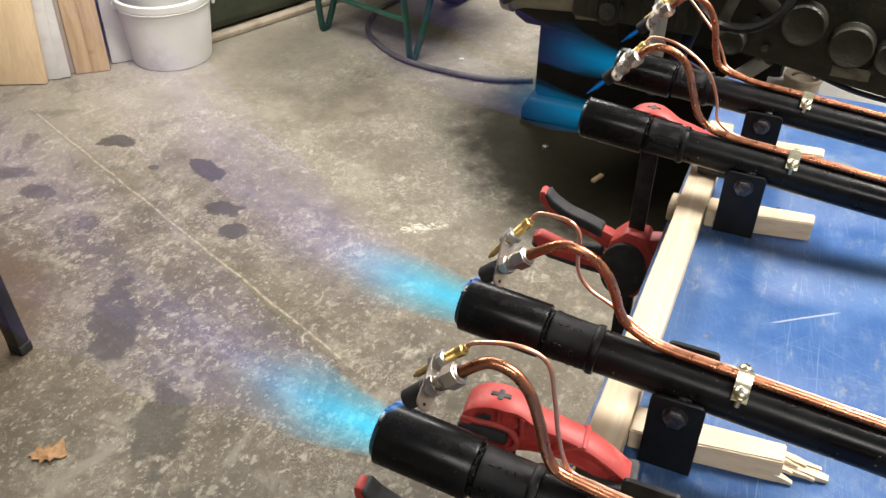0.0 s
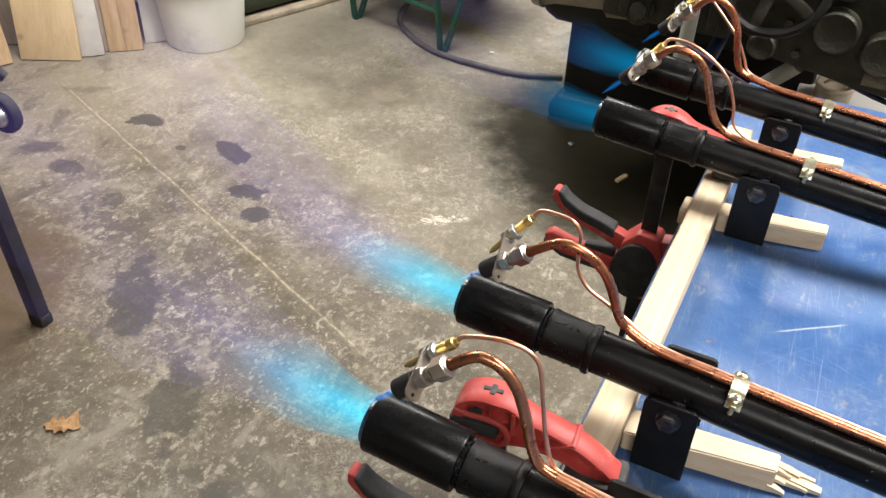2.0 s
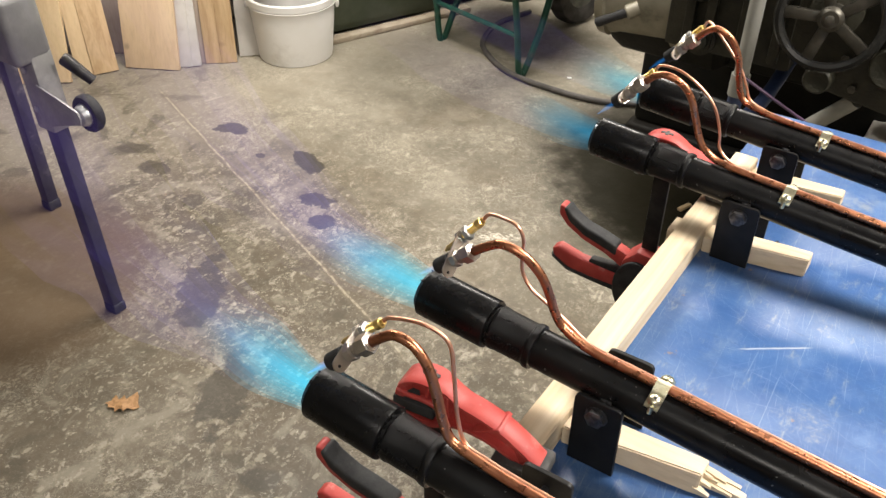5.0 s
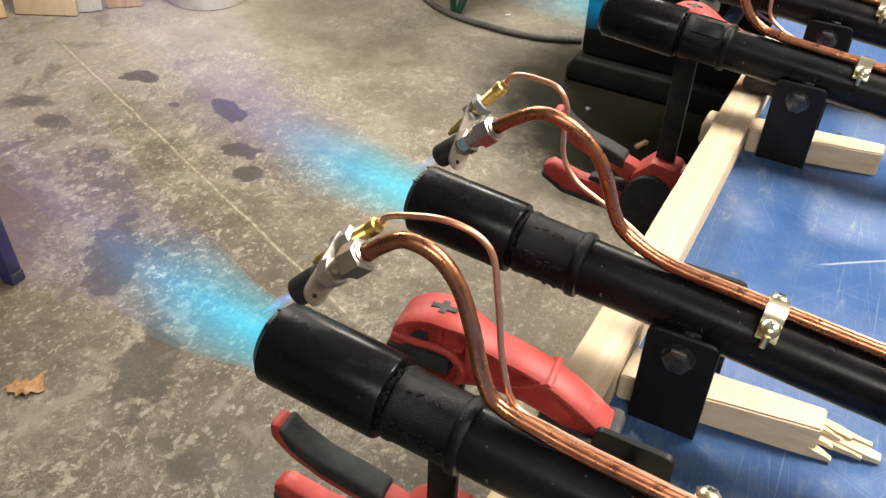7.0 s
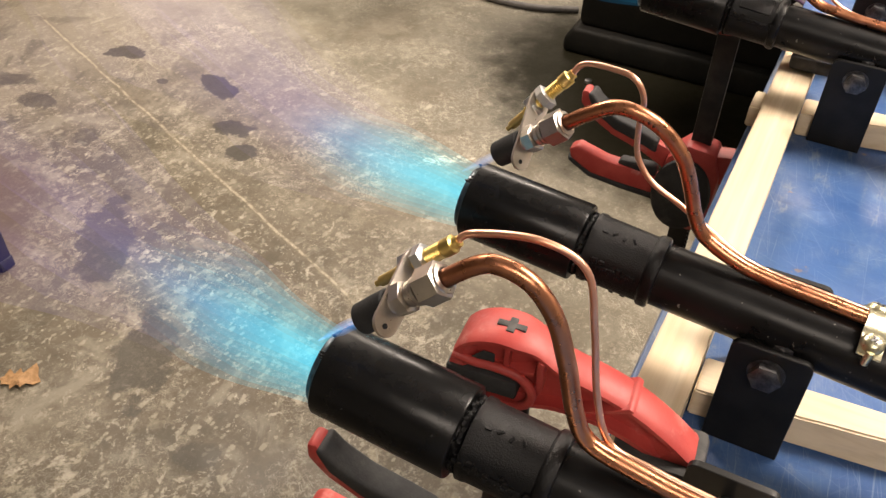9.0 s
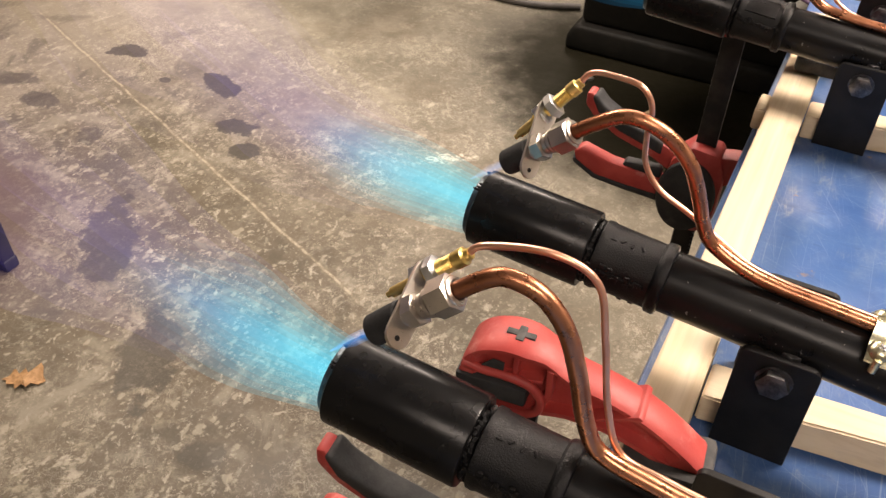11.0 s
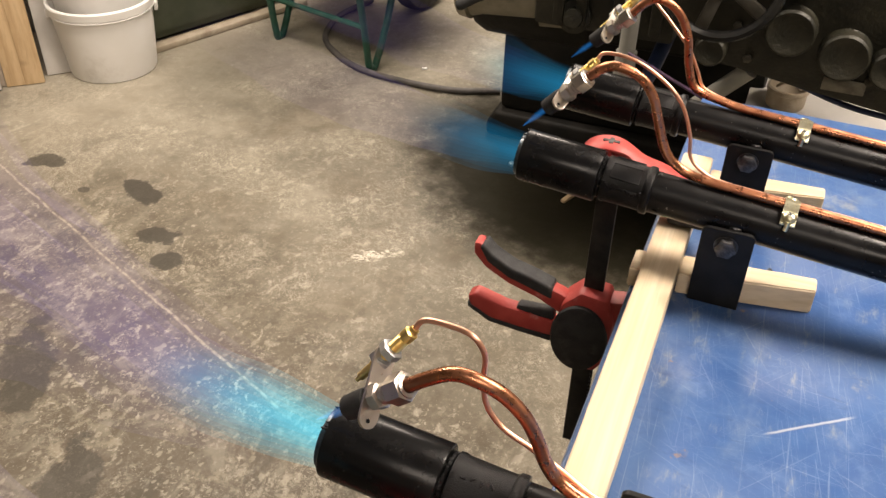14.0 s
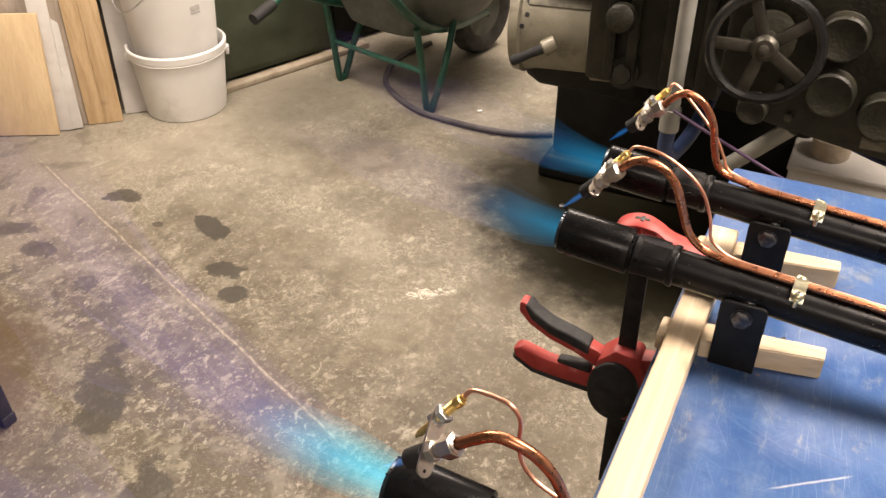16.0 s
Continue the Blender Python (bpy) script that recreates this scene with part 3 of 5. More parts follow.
def setting(name, bm, material, label):
    return tagged(part(name, bm, material), label, name.split("_")[0], "", "structure")


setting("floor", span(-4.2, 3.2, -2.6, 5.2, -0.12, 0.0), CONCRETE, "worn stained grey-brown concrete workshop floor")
setting("wall_north", span(-4.2, 3.2, 5.2, 5.35, 0, 2.7), WALL_PAINT, "old plastered workshop wall behind the machine")
setting("wall_south", span(-4.2, 3.2, -2.75, -2.6, 0, 2.7), WALL_PAINT, "old plastered workshop wall")
setting("wall_east", span(3.2, 3.35, -2.75, 5.35, 0, 2.7), WALL_PAINT, "old plastered workshop wall")
setting("wall_far_west", span(-4.35, -4.2, -2.75, 5.35, 0, 2.7), WALL_PAINT, "old plastered workshop wall")
WALL = pose(-2.74, 2.06, 0, 0, 0, 60)    # the wall that the boards lean on: x along it
setting("wall_west", box(4.6, 0.12, 2.7, WALL @ Matrix.Translation((0.6, 0.16, 1.35))), WALL_PAINT, "grimy plastered wall behind leaning boards")
setting("ceiling", span(-4.35, 3.35, -2.75, 5.35, 2.7, 2.8), CEIL_PAINT, "plain pale painted workshop ceiling")


# ---- work table ----
def work_table():
    t = thing("work_table", Matrix.Translation((0, 0, 0)), "work table with a scratched blue painted top", "table")
    part("tabletop", span(EDGE, 1.45, -0.75, 1.285, TOP - 0.028, TOP, 0.003), BLUE_TABLE, t)
    for x in (0.16, 1.36):
        for y in (-0.64, 1.16):
            part("leg", span(x - 0.03, x + 0.03, y - 0.03, y + 0.03, 0, TOP - 0.088, 0.003), TABLE_FRAME, t)
    for y in (-0.64, 1.16):
        part("apron", span(0.13, 1.39, y - 0.02, y + 0.02, TOP - 0.088, TOP - 0.028, 0.003), TABLE_FRAME, t)


work_table()


def batten(x0, x1, y0, y1, z0, z1, cuts, axis, material, label, taper=0.0, turn=0.0):
    """A sawn stick, cut into short lengths so that its edges waver a little."""
    bm = bmesh.new()
    n = cuts
    prev = None
    for i in range(n + 1):
        f = i / n
        j = lambda s: 0.0006 * noise.noise((f * 13 + s, s * 7, y0 * 30))
        if axis == "Y":
            y = y0 + (y1 - y0) * f
            ring = [(x0 + j(1), y, z0), (x1 + j(2), y, z0), (x1 + j(3), y, z1 + j(5)), (x0 + j(4), y, z1 + j(6))]
        else:
            x = x0 + (x1 - x0) * f
            ring = [(x, y0 + j(1), z0), (x, y1 + j(2), z0), (x, y1 + j(3) - taper * f, z1 + j(5)), (x, y0 + j(4) + taper * f, z1 + j(6))]
        ring = [bm.verts.new(v) for v in ring]
        if prev:
            for k in range(4):
                bm.faces.new((prev[k], prev[(k + 1) % 4], ring[(k + 1) % 4], ring[k]))
        else:
            bm.faces.new(ring[::-1])
        prev = ring
    bm.faces.new(prev)
    for v in bm.verts:     # swung round a point near its far end
        v.co.y += (v.co.x - 0.16) * math.tan(radians(turn))
    bmesh.ops.recalc_face_normals(bm, faces=bm.faces[:])
    sharp = [e for e in bm.edges if e.calc_face_angle(0) > 0.8]
    bmesh.ops.bevel(bm, geom=sharp, offset=0.0012, segments=2, affect="EDGES")
    return tagged(part("batten", bm, material), label, "wood batten", "battens on the table")


STRIP_X0, STRIP_X1, STRIP_Z = 0.0365, 0.066, TOP + 0.0285
batten(STRIP_X0, STRIP_X1, 0.22, 1.090, TOP + 0.0005, STRIP_Z, 30, "Y", PINE_Y, "long sawn pine batten clamped along the table edge")

BURNER_Y = (0.413, 0.564, 0.914, 1.058)
AXIS_Z, DROP = 0.970, 4.5
for yb, x1, dy, turn in zip(BURNER_Y, (0.19, 0.186, 0.178, 0.176), (0.012, 0.012, 0.010, 0.020), (5, 6, 9, 7)):
    stick = batten(STRIP_X1 + 0.001, x1, yb - 0.016 + dy, yb + 0.014 + dy, TOP + 0.0005, TOP + 0.021, 8, "X", PINE, "short sawn pine batten passing under a burner pipe", 0.0055, turn)
    if yb == BURNER_Y[2]:
        part("nail_hole", lathe([(0, 0), (0, 0.0022), (0.0007, 0.0015), (0.0007, 0)], 10, pose(0.1390, 0.9320, TOP + 0.0205, 0, -90, 0)), DARK_BOLT, stick, "small dark nail hole")
    if x1 < 0.185:
        batten(0.0265, STRIP_X0 - 0.001, yb - 0.016 + dy, yb + 0.014 + dy, TOP + 0.0005, TOP + 0.020, 2, "X", PINE, "sawn pine batten stub past the table edge", 0.0, turn)


def splinters():
    t = thing("batten_end", Matrix.Translation((0.186, 0.5757, TOP)), "splintered broken end of a pine batten", "wood splinters")
    rng = random.Random(4)
    shards = [(0.006, 0.006, 0.005, 0.036, 0.008), (0.011, 0.0025, 0.009, 0.030, 0.006), (0.001, 0.0030, 0.007, 0.026, 0.005), (-0.009, 0.003, 0.004, 0.010, 0.006), (0.008, 0.0015, 0.012, 0.018, 0.003), (-0.003, 0.002, 0.010, 0.009, 0.004), (0.003, 0.0012, 0.013, 0.012, 0.003)]
    for y, w, z, ln, h in shards:
        bm = bmesh.new()
        prev = None
        for k in range(6):
            f = k / 5
            ww, hh = w * (1 - 0.55 * f) + 0.0006 * rng.random(), h * (1 - 0.75 * f) * 0.5 + 0.0006
            cx, cy, cz = -0.004 + (ln + 0.004) * f, y + 0.0008 * f * rng.uniform(-1, 1), max(z - 0.004 * f, hh + 0.001)
            ring = [bm.verts.new((cx, cy + a * ww, cz + c * hh)) for a, c in ((-1, -1), (1, -1), (1, 1), (-1, 1))]
            if prev:
                for j in range(4):
                    bm.faces.new((prev[j], prev[(j + 1) % 4], ring[(j + 1) % 4], ring[j]))
            else:
                bm.faces.new(ring[::-1])
            prev = ring
        bm.faces.new(prev)
        part("shard", bm, PINE, t)


splinters()


# ---- gas burners ----
TILT_M = pose(0, 0, 0, 0, DROP, 0)
TILT_BACK = TILT_M.inverted()
# tube runs: x, sideways from the pipe, height
MAIN_RUNS = [
    [(-.032, .002, 1.0545), (-.0235, .004, 1.0625), (-.017, .006, 1.067), (-.008, .008, 1.0695), (.005, .009, 1.0655), (.016, .009, 1.053), (.024, .008, 1.033), (.031, .007, 1.008), (.040, .006, .9935)],
    [(-.035, .002, 1.049), (-.0265, .002, 1.0565), (-.021, .003, 1.060), (-.009, .005, 1.066), (.004, .006, 1.065), (.016, .008, 1.058), (.027, .009, 1.045), (.034, .011, 1.027), (.039, .012, 1.011), (.047, .013, .998), (.061, .014, .990), (.082, .014, .987)],
    [(-.037, .002, 1.062), (-.031, .002, 1.0685), (-.023, .004, 1.075), (-.009, .005, 1.077), (.007, .007, 1.070), (.018, .008, 1.055), (.025, .010, 1.032), (.035, .011, 1.005), (.051, .013, .991), (.085, .014, .988)],
    [(-.037, .002, 1.058), (-.030, .002, 1.065), (-.019, .004, 1.077), (-.006, .005, 1.079), (.009, .007, 1.069), (.020, .009, 1.048), (.026, .011, 1.018), (.036, .012, .997), (.057, .014, .990), (.085, .014, .988)],
]
THIN_RUNS = [
    [(-.036, .028, 1.060), (-.014, .028, 1.080), (.007, .028, 1.079), (.0205, .028, 1.0635), (.029, .026, 1.040), (.037, .021, 1.011), (.047, .014, .991)],
    [(-.046, .034, 1.061), (-.033, .033, 1.071), (-.017, .032, 1.072), (-.006, .030, 1.070), (0, .029, 1.060), (0, .028, 1.044), (.003, .027, 1.028), (.013, .025, 1.016), (.029, .024, 1.008), (.048, .023, .998), (.068, .021, .990), (.09, .0195, .985)],
    [(-.044, .033, 1.056), (-.023, .032, 1.068), (-.001, .030, 1.070), (.022, .028, 1.061), (.040, .027, 1.044), (.051, .025, 1.019), (.055, .023, 1.0), (.066, .021, .989), (.085, .0195, .985)],
    [(-.040, .034, 1.062), (-.021, .034, 1.062), (-.003, .032, 1.050), (.013, .029, 1.039), (.025, .026, 1.027), (.035, .024, 1.010), (.044, .022, .995), (.06, .020, .987), (.085, .0195, .984)],
]
R_SLEEVE, R_PIPE, R_TUBE, R_THIN = 0.0225, 0.0178, 0.0039, 0.0016
SIDE = (-0.003, -0.012, -0.013, -0.008)     # how far each pilot stands off its pipe's middle


def lie(x, degrees, r):
    """A point on the pipe's back: r from its axis, leaning away by degrees."""
    a = radians(degrees)
    return Vector((x, r * math.sin(a), r * math.cos(a)))


def rebase(run, side, degrees, r, shift=0.0):
    """Keeps the arch over the nozzle and lets its tail run down onto the pipe."""
    out = []
    for x, y, z in run:
        x, z = x + shift, z - shift
        w = min(1.0, max(0.0, (1.06 - z) / 0.065)) if x > 0.0 else 0.0
        if x > 0.056 and z < 1.0:
            continue
        rest = lie(0, degrees, r).y
        out.append(local((x, (y + side) * (1 - w) + (rest * 0.75 + y * 0.25) * w, z)))
    n = len(out)
    out += [lie(x, degrees, r) for x in (0.066, 0.085, 0.11, 0.139, 0.22, 0.40, 0.65, 0.88)]
    out[n] = out[n] * 0.5 + (out[n - 1] + out[n + 1]) * 0.25     # ease the tube onto the pipe
    return out


def local(p):
    return TILT_BACK @ Vector((p[0], p[1], p[2] - AXIS_Z))


def flame_skin(x0, length, r0, r1, r2, f, seed, lift=0.0, ragged=0.3):
    """One ragged skin of a jet that opens from r0 to r1 and closes to r2; f is its share of the full width."""
    bm = bmesh.new()
    rings, n = [], 26
    for i in range(n + 1):
        t = i / n
        r = (r0 + (r1 - r0) * min(1, t * 2.2)) if t < 0.45 else r1 + (r2 - r1) * ((t - 0.45) / 0.55) ** 1.3
        ring = []
        for j in range(18):
            a = 2 * math.pi * j / 18
            q = f * r * (1 + ragged * min(1, t * 2.5) * noise.noise((t * length * 14 + seed * 3.1, math.cos(a) * 1.1 + f * 2.4, math.sin(a) * 1.1)))
            ring.append(bm.verts.new((-(x0 + t * length * (0.82 + 0.18 * f)), q * math.cos(a), q * math.sin(a) + lift * t * t)))
        rings.append(ring)
    for a, b in zip(rings, rings[1:]):
        for j in range(18):
            bm.faces.new((a[j], a[(j + 1) % 18], b[(j + 1) % 18], b[j]))
    return bm


def flame(name, shells, material, parent, label, *shape):
    top = None
    for s in range(shells):
        f = (shells - s - 0.3) / shells
        ob = part(name if top is None else "flame_skin", flame_skin(*shape[:5], f, *shape[5:]), material, parent if top is None else top, label if top is None else "")
        top = top or ob
    return top


def burner(i, yb):
    b = thing("gas_burner", Matrix.Translation((0, yb, AXIS_Z)) @ TILT_M, "black steel gas burner pipe with copper pilot tubes and blue flame", "gas burner", "gas burners on the table")
    part("pipe", lathe([(0.025, 0), (0.025, R_PIPE), (0.92, R_PIPE), (0.92, 0)], 48), BLACK_PAINT, b)
    # socket with raised end beads, set off from the nozzle by a welded groove
    c = lathe([(-0.0108, 0.012), (-0.0112, 0.0185), (-0.0104, 0.0198), (-0.0070, 0.0199), (-0.0055, 0.0192), (0.0235, 0.0190), (0.0243, 0.0200), (0.0252, 0.0206), (0.0290, 0.0207), (0.0304, 0.0200), (0.0312, 0.0175)], 56, None, None, 0.0004)
    for turn in (33, -52) if i > 1 else ():     # flat casting pads
        pm = Matrix.Translation((0.0075, 0, 0)) @ Matrix.Rotation(radians(turn), 4, "X") @ Matrix.Translation((0, 0, 0.0190))
        box(0.0245, 0.0125, 0.0006, pm, 0.0003, 2, c)
        for sy in (-1, 1):
            box(0.0250, 0.0013, 0.0018, pm @ Matrix.Translation((0, 0.0066 * sy, -0.0004)), 0.0005, 2, c)
    for k in range(3):     # one cast seam low on each side and raised casting marks
        a = radians((78, 205, 282)[k])
        box(0.030, 0.0024, 0.0022, Matrix.Translation((0.005, 0, 0)) @ Matrix.Rotation(a, 4, "X") @ Matrix.Translation((0, 0, 0.0190)), 0.0008, 2, c)
    for k in range(4):
        box(0.0032, 0.0014, 0.0010, Matrix.Rotation(radians(18), 4, "X") @ Matrix.Translation((-0.003 + 0.0055 * k, 0.0008 * (k % 2), 0.0195)) @ Matrix.Rotation(0.7 * k, 4, "Z"), 0.0003, 1, c)
    rng = random.Random(i)
    for k in range(44):     # slag and drips along the underside seam
        a = radians(rng.uniform(66, 84) if k % 2 else rng.uniform(150, 260))
        lathe([(-0.002, 0), (-0.0012, 0.0012), (0.0012, 0.0012), (0.002, 0)], 6, Matrix.Rotation(a, 4, "X") @ Matrix.Translation((rng.uniform(-0.012, 0.028), 0, 0.0195)), c)
    part("socket", c, CAST_BLACK, b)
    s = lathe([(-0.083, 0.0190), (-0.0836, 0.0196), (-0.0836, R_SLEEVE - 0.0008), (-0.0828, R_SLEEVE), (-0.0160, R_SLEEVE), (-0.0151, R_SLEEVE - 0.0004), (-0.0149, R_SLEEVE - 0.0010), (-0.0149, 0.0165), (-0.0105, 0.0160), (-0.0105, 0.012)], 72)
    part("nozzle", s, BLACK_PAINT, b)
    part("inner_tube", lathe([(-0.070, 0.0188), (-0.0862, 0.0188), (-0.0870, 0.0182), (-0.0870, 0.0170), (-0.030, 0.0172), (-0.030, 0)], 56), HEAT_STEEL, b, "heat-tinted steel nozzle lip")
    w = bmesh.new()
    for k in range(4):
        a = radians(rng.uniform(-30, 30))
        lathe([(-0.003, 0), (-0.0015, 0.0008), (0.0015, 0.0008), (0.003, 0)], 7, Matrix.Rotation(a, 4, "X") @ Matrix.Translation((-0.0832 + rng.uniform(-.001, .001), 0, R_SLEEVE - 0.0008)), w)
    part("weld_bead", w, CAST_BLACK, b)
    # weld seam between nozzle and socket
    w = bmesh.new()
    for k in range(44):
        a = 2 * math.pi * k / 44
        lathe([(-0.0022, 0), (-0.001, 0.0016), (0.001, 0.0016), (0.0022, 0)], 6, Matrix.Rotation(a, 4, "X") @ Matrix.Translation((-0.0131 + rng.uniform(-0.0008, 0.0008), 0, 0.0166 + rng.uniform(0, 0.0010))) @ Matrix.Rotation(1.2 + rng.random(), 4, "Z"), w)
    part("weld_seam", w, CAST_BLACK, b)
    # pilot burner, in line with the start of its copper tube
    run = rebase(MAIN_RUNS[i], SIDE[i], 7, R_PIPE + R_TUBE + 0.0002, 0.0 if i == 0 else 0.001)
    d = (run[1] - run[0]).normalized()
    e = run[1] - d * (0.0055, 0.0070, 0.0030, 0.0015)[i]           # where the copper leaves the nut
    m = axis_frame(e, d)
    pb = part("pilot_burner", lathe([(-0.0300, 0), (-0.0300, 0.0050), (-0.0265, 0.0050), (-0.0265, 0.0042), (-0.0185, 0.0042), (-0.0185, 0.0054), (-0.0165, 0.0054), (-0.0160, 0.0044), (-0.0115, 0.0044), (-0.0115, 0)], 24, m), NICKEL, b, "nickel-plated pilot burner body")
    part("hood", lathe([(-0.0440, 0.0050), (-0.0466, 0.0054), (-0.0472, 0.0062), (-0.0466, 0.0070), (-0.0380, 0.0073), (-0.0300, 0.0073), (-0.0293, 0.0066), (-0.0293, 0.0)], 32, m), RUBBER, pb, "matt black pilot hood")
    nut = hexagon(0.0084, -0.0125, -0.0012, m, None, 0.0007)
    lathe([(-0.0014, 0.0046), (-0.0012, 0.0066), (-0.0004, 0.0064), (0.0000, 0.0046)], 28, m, nut)
    part("nut", nut, NICKEL, pb, "large hexagon union nut")
    nut = hexagon(0.0074, -0.0262, -0.0195, m @ Matrix.Rotation(0.35, 4, "X"), None, 0.0007)
    lathe([(-0.0152, 0.0044), (-0.0150, 0.0062), (-0.0135, 0.0062), (-0.0132, 0.0044)], 24, m, nut)
    part("nut", nut, NICKEL, pb)
    # flat bracket across both bodies
    tc0 = rebase(THIN_RUNS[i], SIDE[i], 33, 0.02)[0]
    across = tc0 - e
    across = (across - d * across.dot(d))
    width = across.length
    across = across / width
    width *= (0.76, 0.64, 0.70, 0.70)[i]
    up = d.cross(across)
    lean, flat = (across + 0.30 * d).normalized(), (d - 0.30 * across).normalized()
    fm = Matrix((flat, lean, up)).transposed().to_4x4()
    pm = Matrix.Translation(e - d * 0.0282) @ fm
    own = bmesh.new()
    pts = []
    for cy, r in ((-0.0100, 0.0060), (width, 0.0068)):
        for k in range(9):
            a = math.pi * (k / 8) + (math.pi if cy < 0 else 0)
            pts.append((cy + r * math.sin(a), r * math.cos(a)))
    ring = [own.verts.new((0, y, z)) for y, z in pts]
    face = own.faces.new(ring)
    ext = bmesh.ops.extrude_face_region(own, geom=[face])
    bmesh.ops.translate(own, vec=(0.0016, 0, 0), verts=[v for v in ext["geom"] if isinstance(v, bmesh.types.BMVert)])
    merge(own, pm, None)
    part("bracket", own, NICKEL, pb, "bare nickel-plated bracket")
    part("rivet_hole", lathe([(0.0012, 0), (0.0012, 0.0012), (0.0019, 0.0012), (0.0019, 0)], 14, pm @ Matrix.Translation((0, -0.0118, 0))), RUBBER, pb)
    # thermocouple
    q = e - d * 0.0275 + lean * width
    tm = axis_frame(q, d + lean * (0.0, 0.42, 0.3, 0.3)[i])
    td = (tm.to_3x3() @ Vector((1, 0, 0))).normalized()
    prof = [(-0.0235, 0), (-0.0232, 0.0013), (-0.0205, 0.0014), (-0.0200, 0.0024), (-0.0085, 0.0026), (-0.0080, 0.0032), (0.004, 0.0032)]
    x = 0.004
    while x < 0.015:          # screw thread
        prof += [(x, 0.0037), (x + 0.0006, 0.0031)]
        x += 0.0012
    prof += [(x, 0.0034), (x + 0.0004, 0.0040), (x + 0.0055, 0.0040), (x + 0.0062, 0.0027), (x + 0.0085, 0.0025), (x + 0.009, 0.0)]
    th = part("thermocouple", lathe(prof, 24, tm), BRASS, b, "threaded brass thermocouple")
    part("lock_nut", hexagon(0.0068, 0.0018, 0.0075, tm), ZINC, th)
    part("lock_nut", hexagon(0.0064, -0.0062, -0.0004, tm @ Matrix.Rotation(0.4, 4, "X")), ZINC, th)
    # copper tubes, running on along the pipe
    part("gas_tube", tube([e - d * 0.006] + run[2:], R_TUBE, 16, 8), COPPER, b, "bent copper gas tube")
    thin = rebase(THIN_RUNS[i], SIDE[i], 19, R_PIPE + 0.0056)
    tip = q + td * (x + 0.006)
    off = tip + td * 0.010 - thin[1]
    thin = [p + off * max(0.0, 1 - (k - 1) / (4 if i == 1 else 2)) if k else p for k, p in enumerate(thin)]
    part("capillary", tube([tip] + thin[1:], R_THIN, 10, 8), COPPER_BRIGHT, b, "thin copper thermocouple lead")
    # pipe clip with two screws
    cx = 0.1385
    cm = Matrix.Translation((cx, 0, 0)) @ Matrix.Rotation(-radians(4), 4, "X")
    own = bmesh.new()
    arch = []
    for k in range(15):
        t = k / 14
        w_ = -0.0205 + 0.041 * t
        hgt = R_PIPE + 0.0016 - 0.0012 * abs(w_) / 0.0205 + 0.0066 * math.exp(-(w_ / 0.0062) ** 4)
        arch.append((w_, hgt - max(0, abs(w_) - 0.008) ** 2 * 22))
    lo = [[own.verts.new((sx, y, z)) for y, z in arch] for sx in (-0.0058, 0.0058)]
    hi = [[own.verts.new((sx, y, z + 0.0012)) for y, z in arch] for sx in (-0.0058, 0.0058)]
    for k in range(14):
        own.faces.new((lo[0][k], lo[0][k + 1], lo[1][k + 1], lo[1][k]))
        own.faces.new((hi[0][k], hi[0][k + 1], hi[1][k + 1], hi[1][k]))
        own.faces.new((lo[0][k], lo[0][k + 1], hi[0][k + 1], hi[0][k]))
        own.faces.new((lo[1][k], lo[1][k + 1], hi[1][k + 1], hi[1][k]))
    for k in (0, 14):
        own.faces.new((lo[0][k], lo[1][k], hi[1][k], hi[0][k]))
    merge(own, cm, None)
    clip = part("pipe_clip", own, YELLOW_ZINC, b, "yellow zinc-plated pipe clip")
    for w_ in (-0.0140, 0.0140):
        base = cm @ Matrix.Translation((0, w_, R_PIPE + 0.0006)) @ Matrix.Rotation(-w_ * 22, 4, "X") @ Matrix.Rotation(-math.pi / 2, 4, "Y")
        sc = lathe([(-0.0, 0), (0.0, 0.0060), (0.0022, 0.0057), (0.0042, 0.0038), (0.0048, 0.0)], 18, base)
        part("screw", sc, YELLOW_ZINC, clip)
        cross = box(0.0012, 0.0044, 0.0008, base @ Matrix.Translation((0.0044, 0, 0)) @ Matrix.Rotation(0.5, 4, "X"), 0)
        box(0.0012, 0.0008, 0.0044, base @ Matrix.Translation((0.0044, 0, 0)) @ Matrix.Rotation(0.5, 4, "X"), 0, 2, cross)
        part("screw_slot", cross, DARK_BOLT, clip)
    part("screw_end", lathe([(-0.004, 0), (-0.004, 0.0020), (0.004, 0.0020), (0.004, 0)], 10, cm @ Matrix.Translation((0, -0.0200, R_PIPE * 0.80)) @ Matrix.Rotation(-math.pi / 2 + 0.0, 4, "Y")), YELLOW_ZINC, clip)
    # burning gas
    fl = flame("flame", 9, FLAME if i < 2 else FAR_FLAME, b, "bright cyan-blue gas flame", 0.080, 0.17, 0.0188, 0.028, 0.016, i, 0.008, 0.45)
    flame("flame_plume", 6 if i < 2 else 1, PLUME, b, "faint violet outer flame", 0.10, 0.44 if i < 2 else 0.36, 0.026, 0.058 if i < 2 else 0.042, 0.090 if i < 2 else 0.03, i + 7, 0.24 if i < 2 else 0.05, 0.55)
    pf = bmesh.new()
    for s in range(3):
        f = (s + 1) / 3
        lathe([(-0.045, 0.0005), (-0.051, 0.0026 * f), (-0.060, 0.0028 * f), (-0.066, 0.0018 * f), (-0.075, 0.0003)], 12, m, pf)
    part("pilot_flame", pf, PILOT_FLAME, fl, "small bright blue pilot flame")
    return b


for i, yb in enumerate(BURNER_Y):
    burner(i, yb)


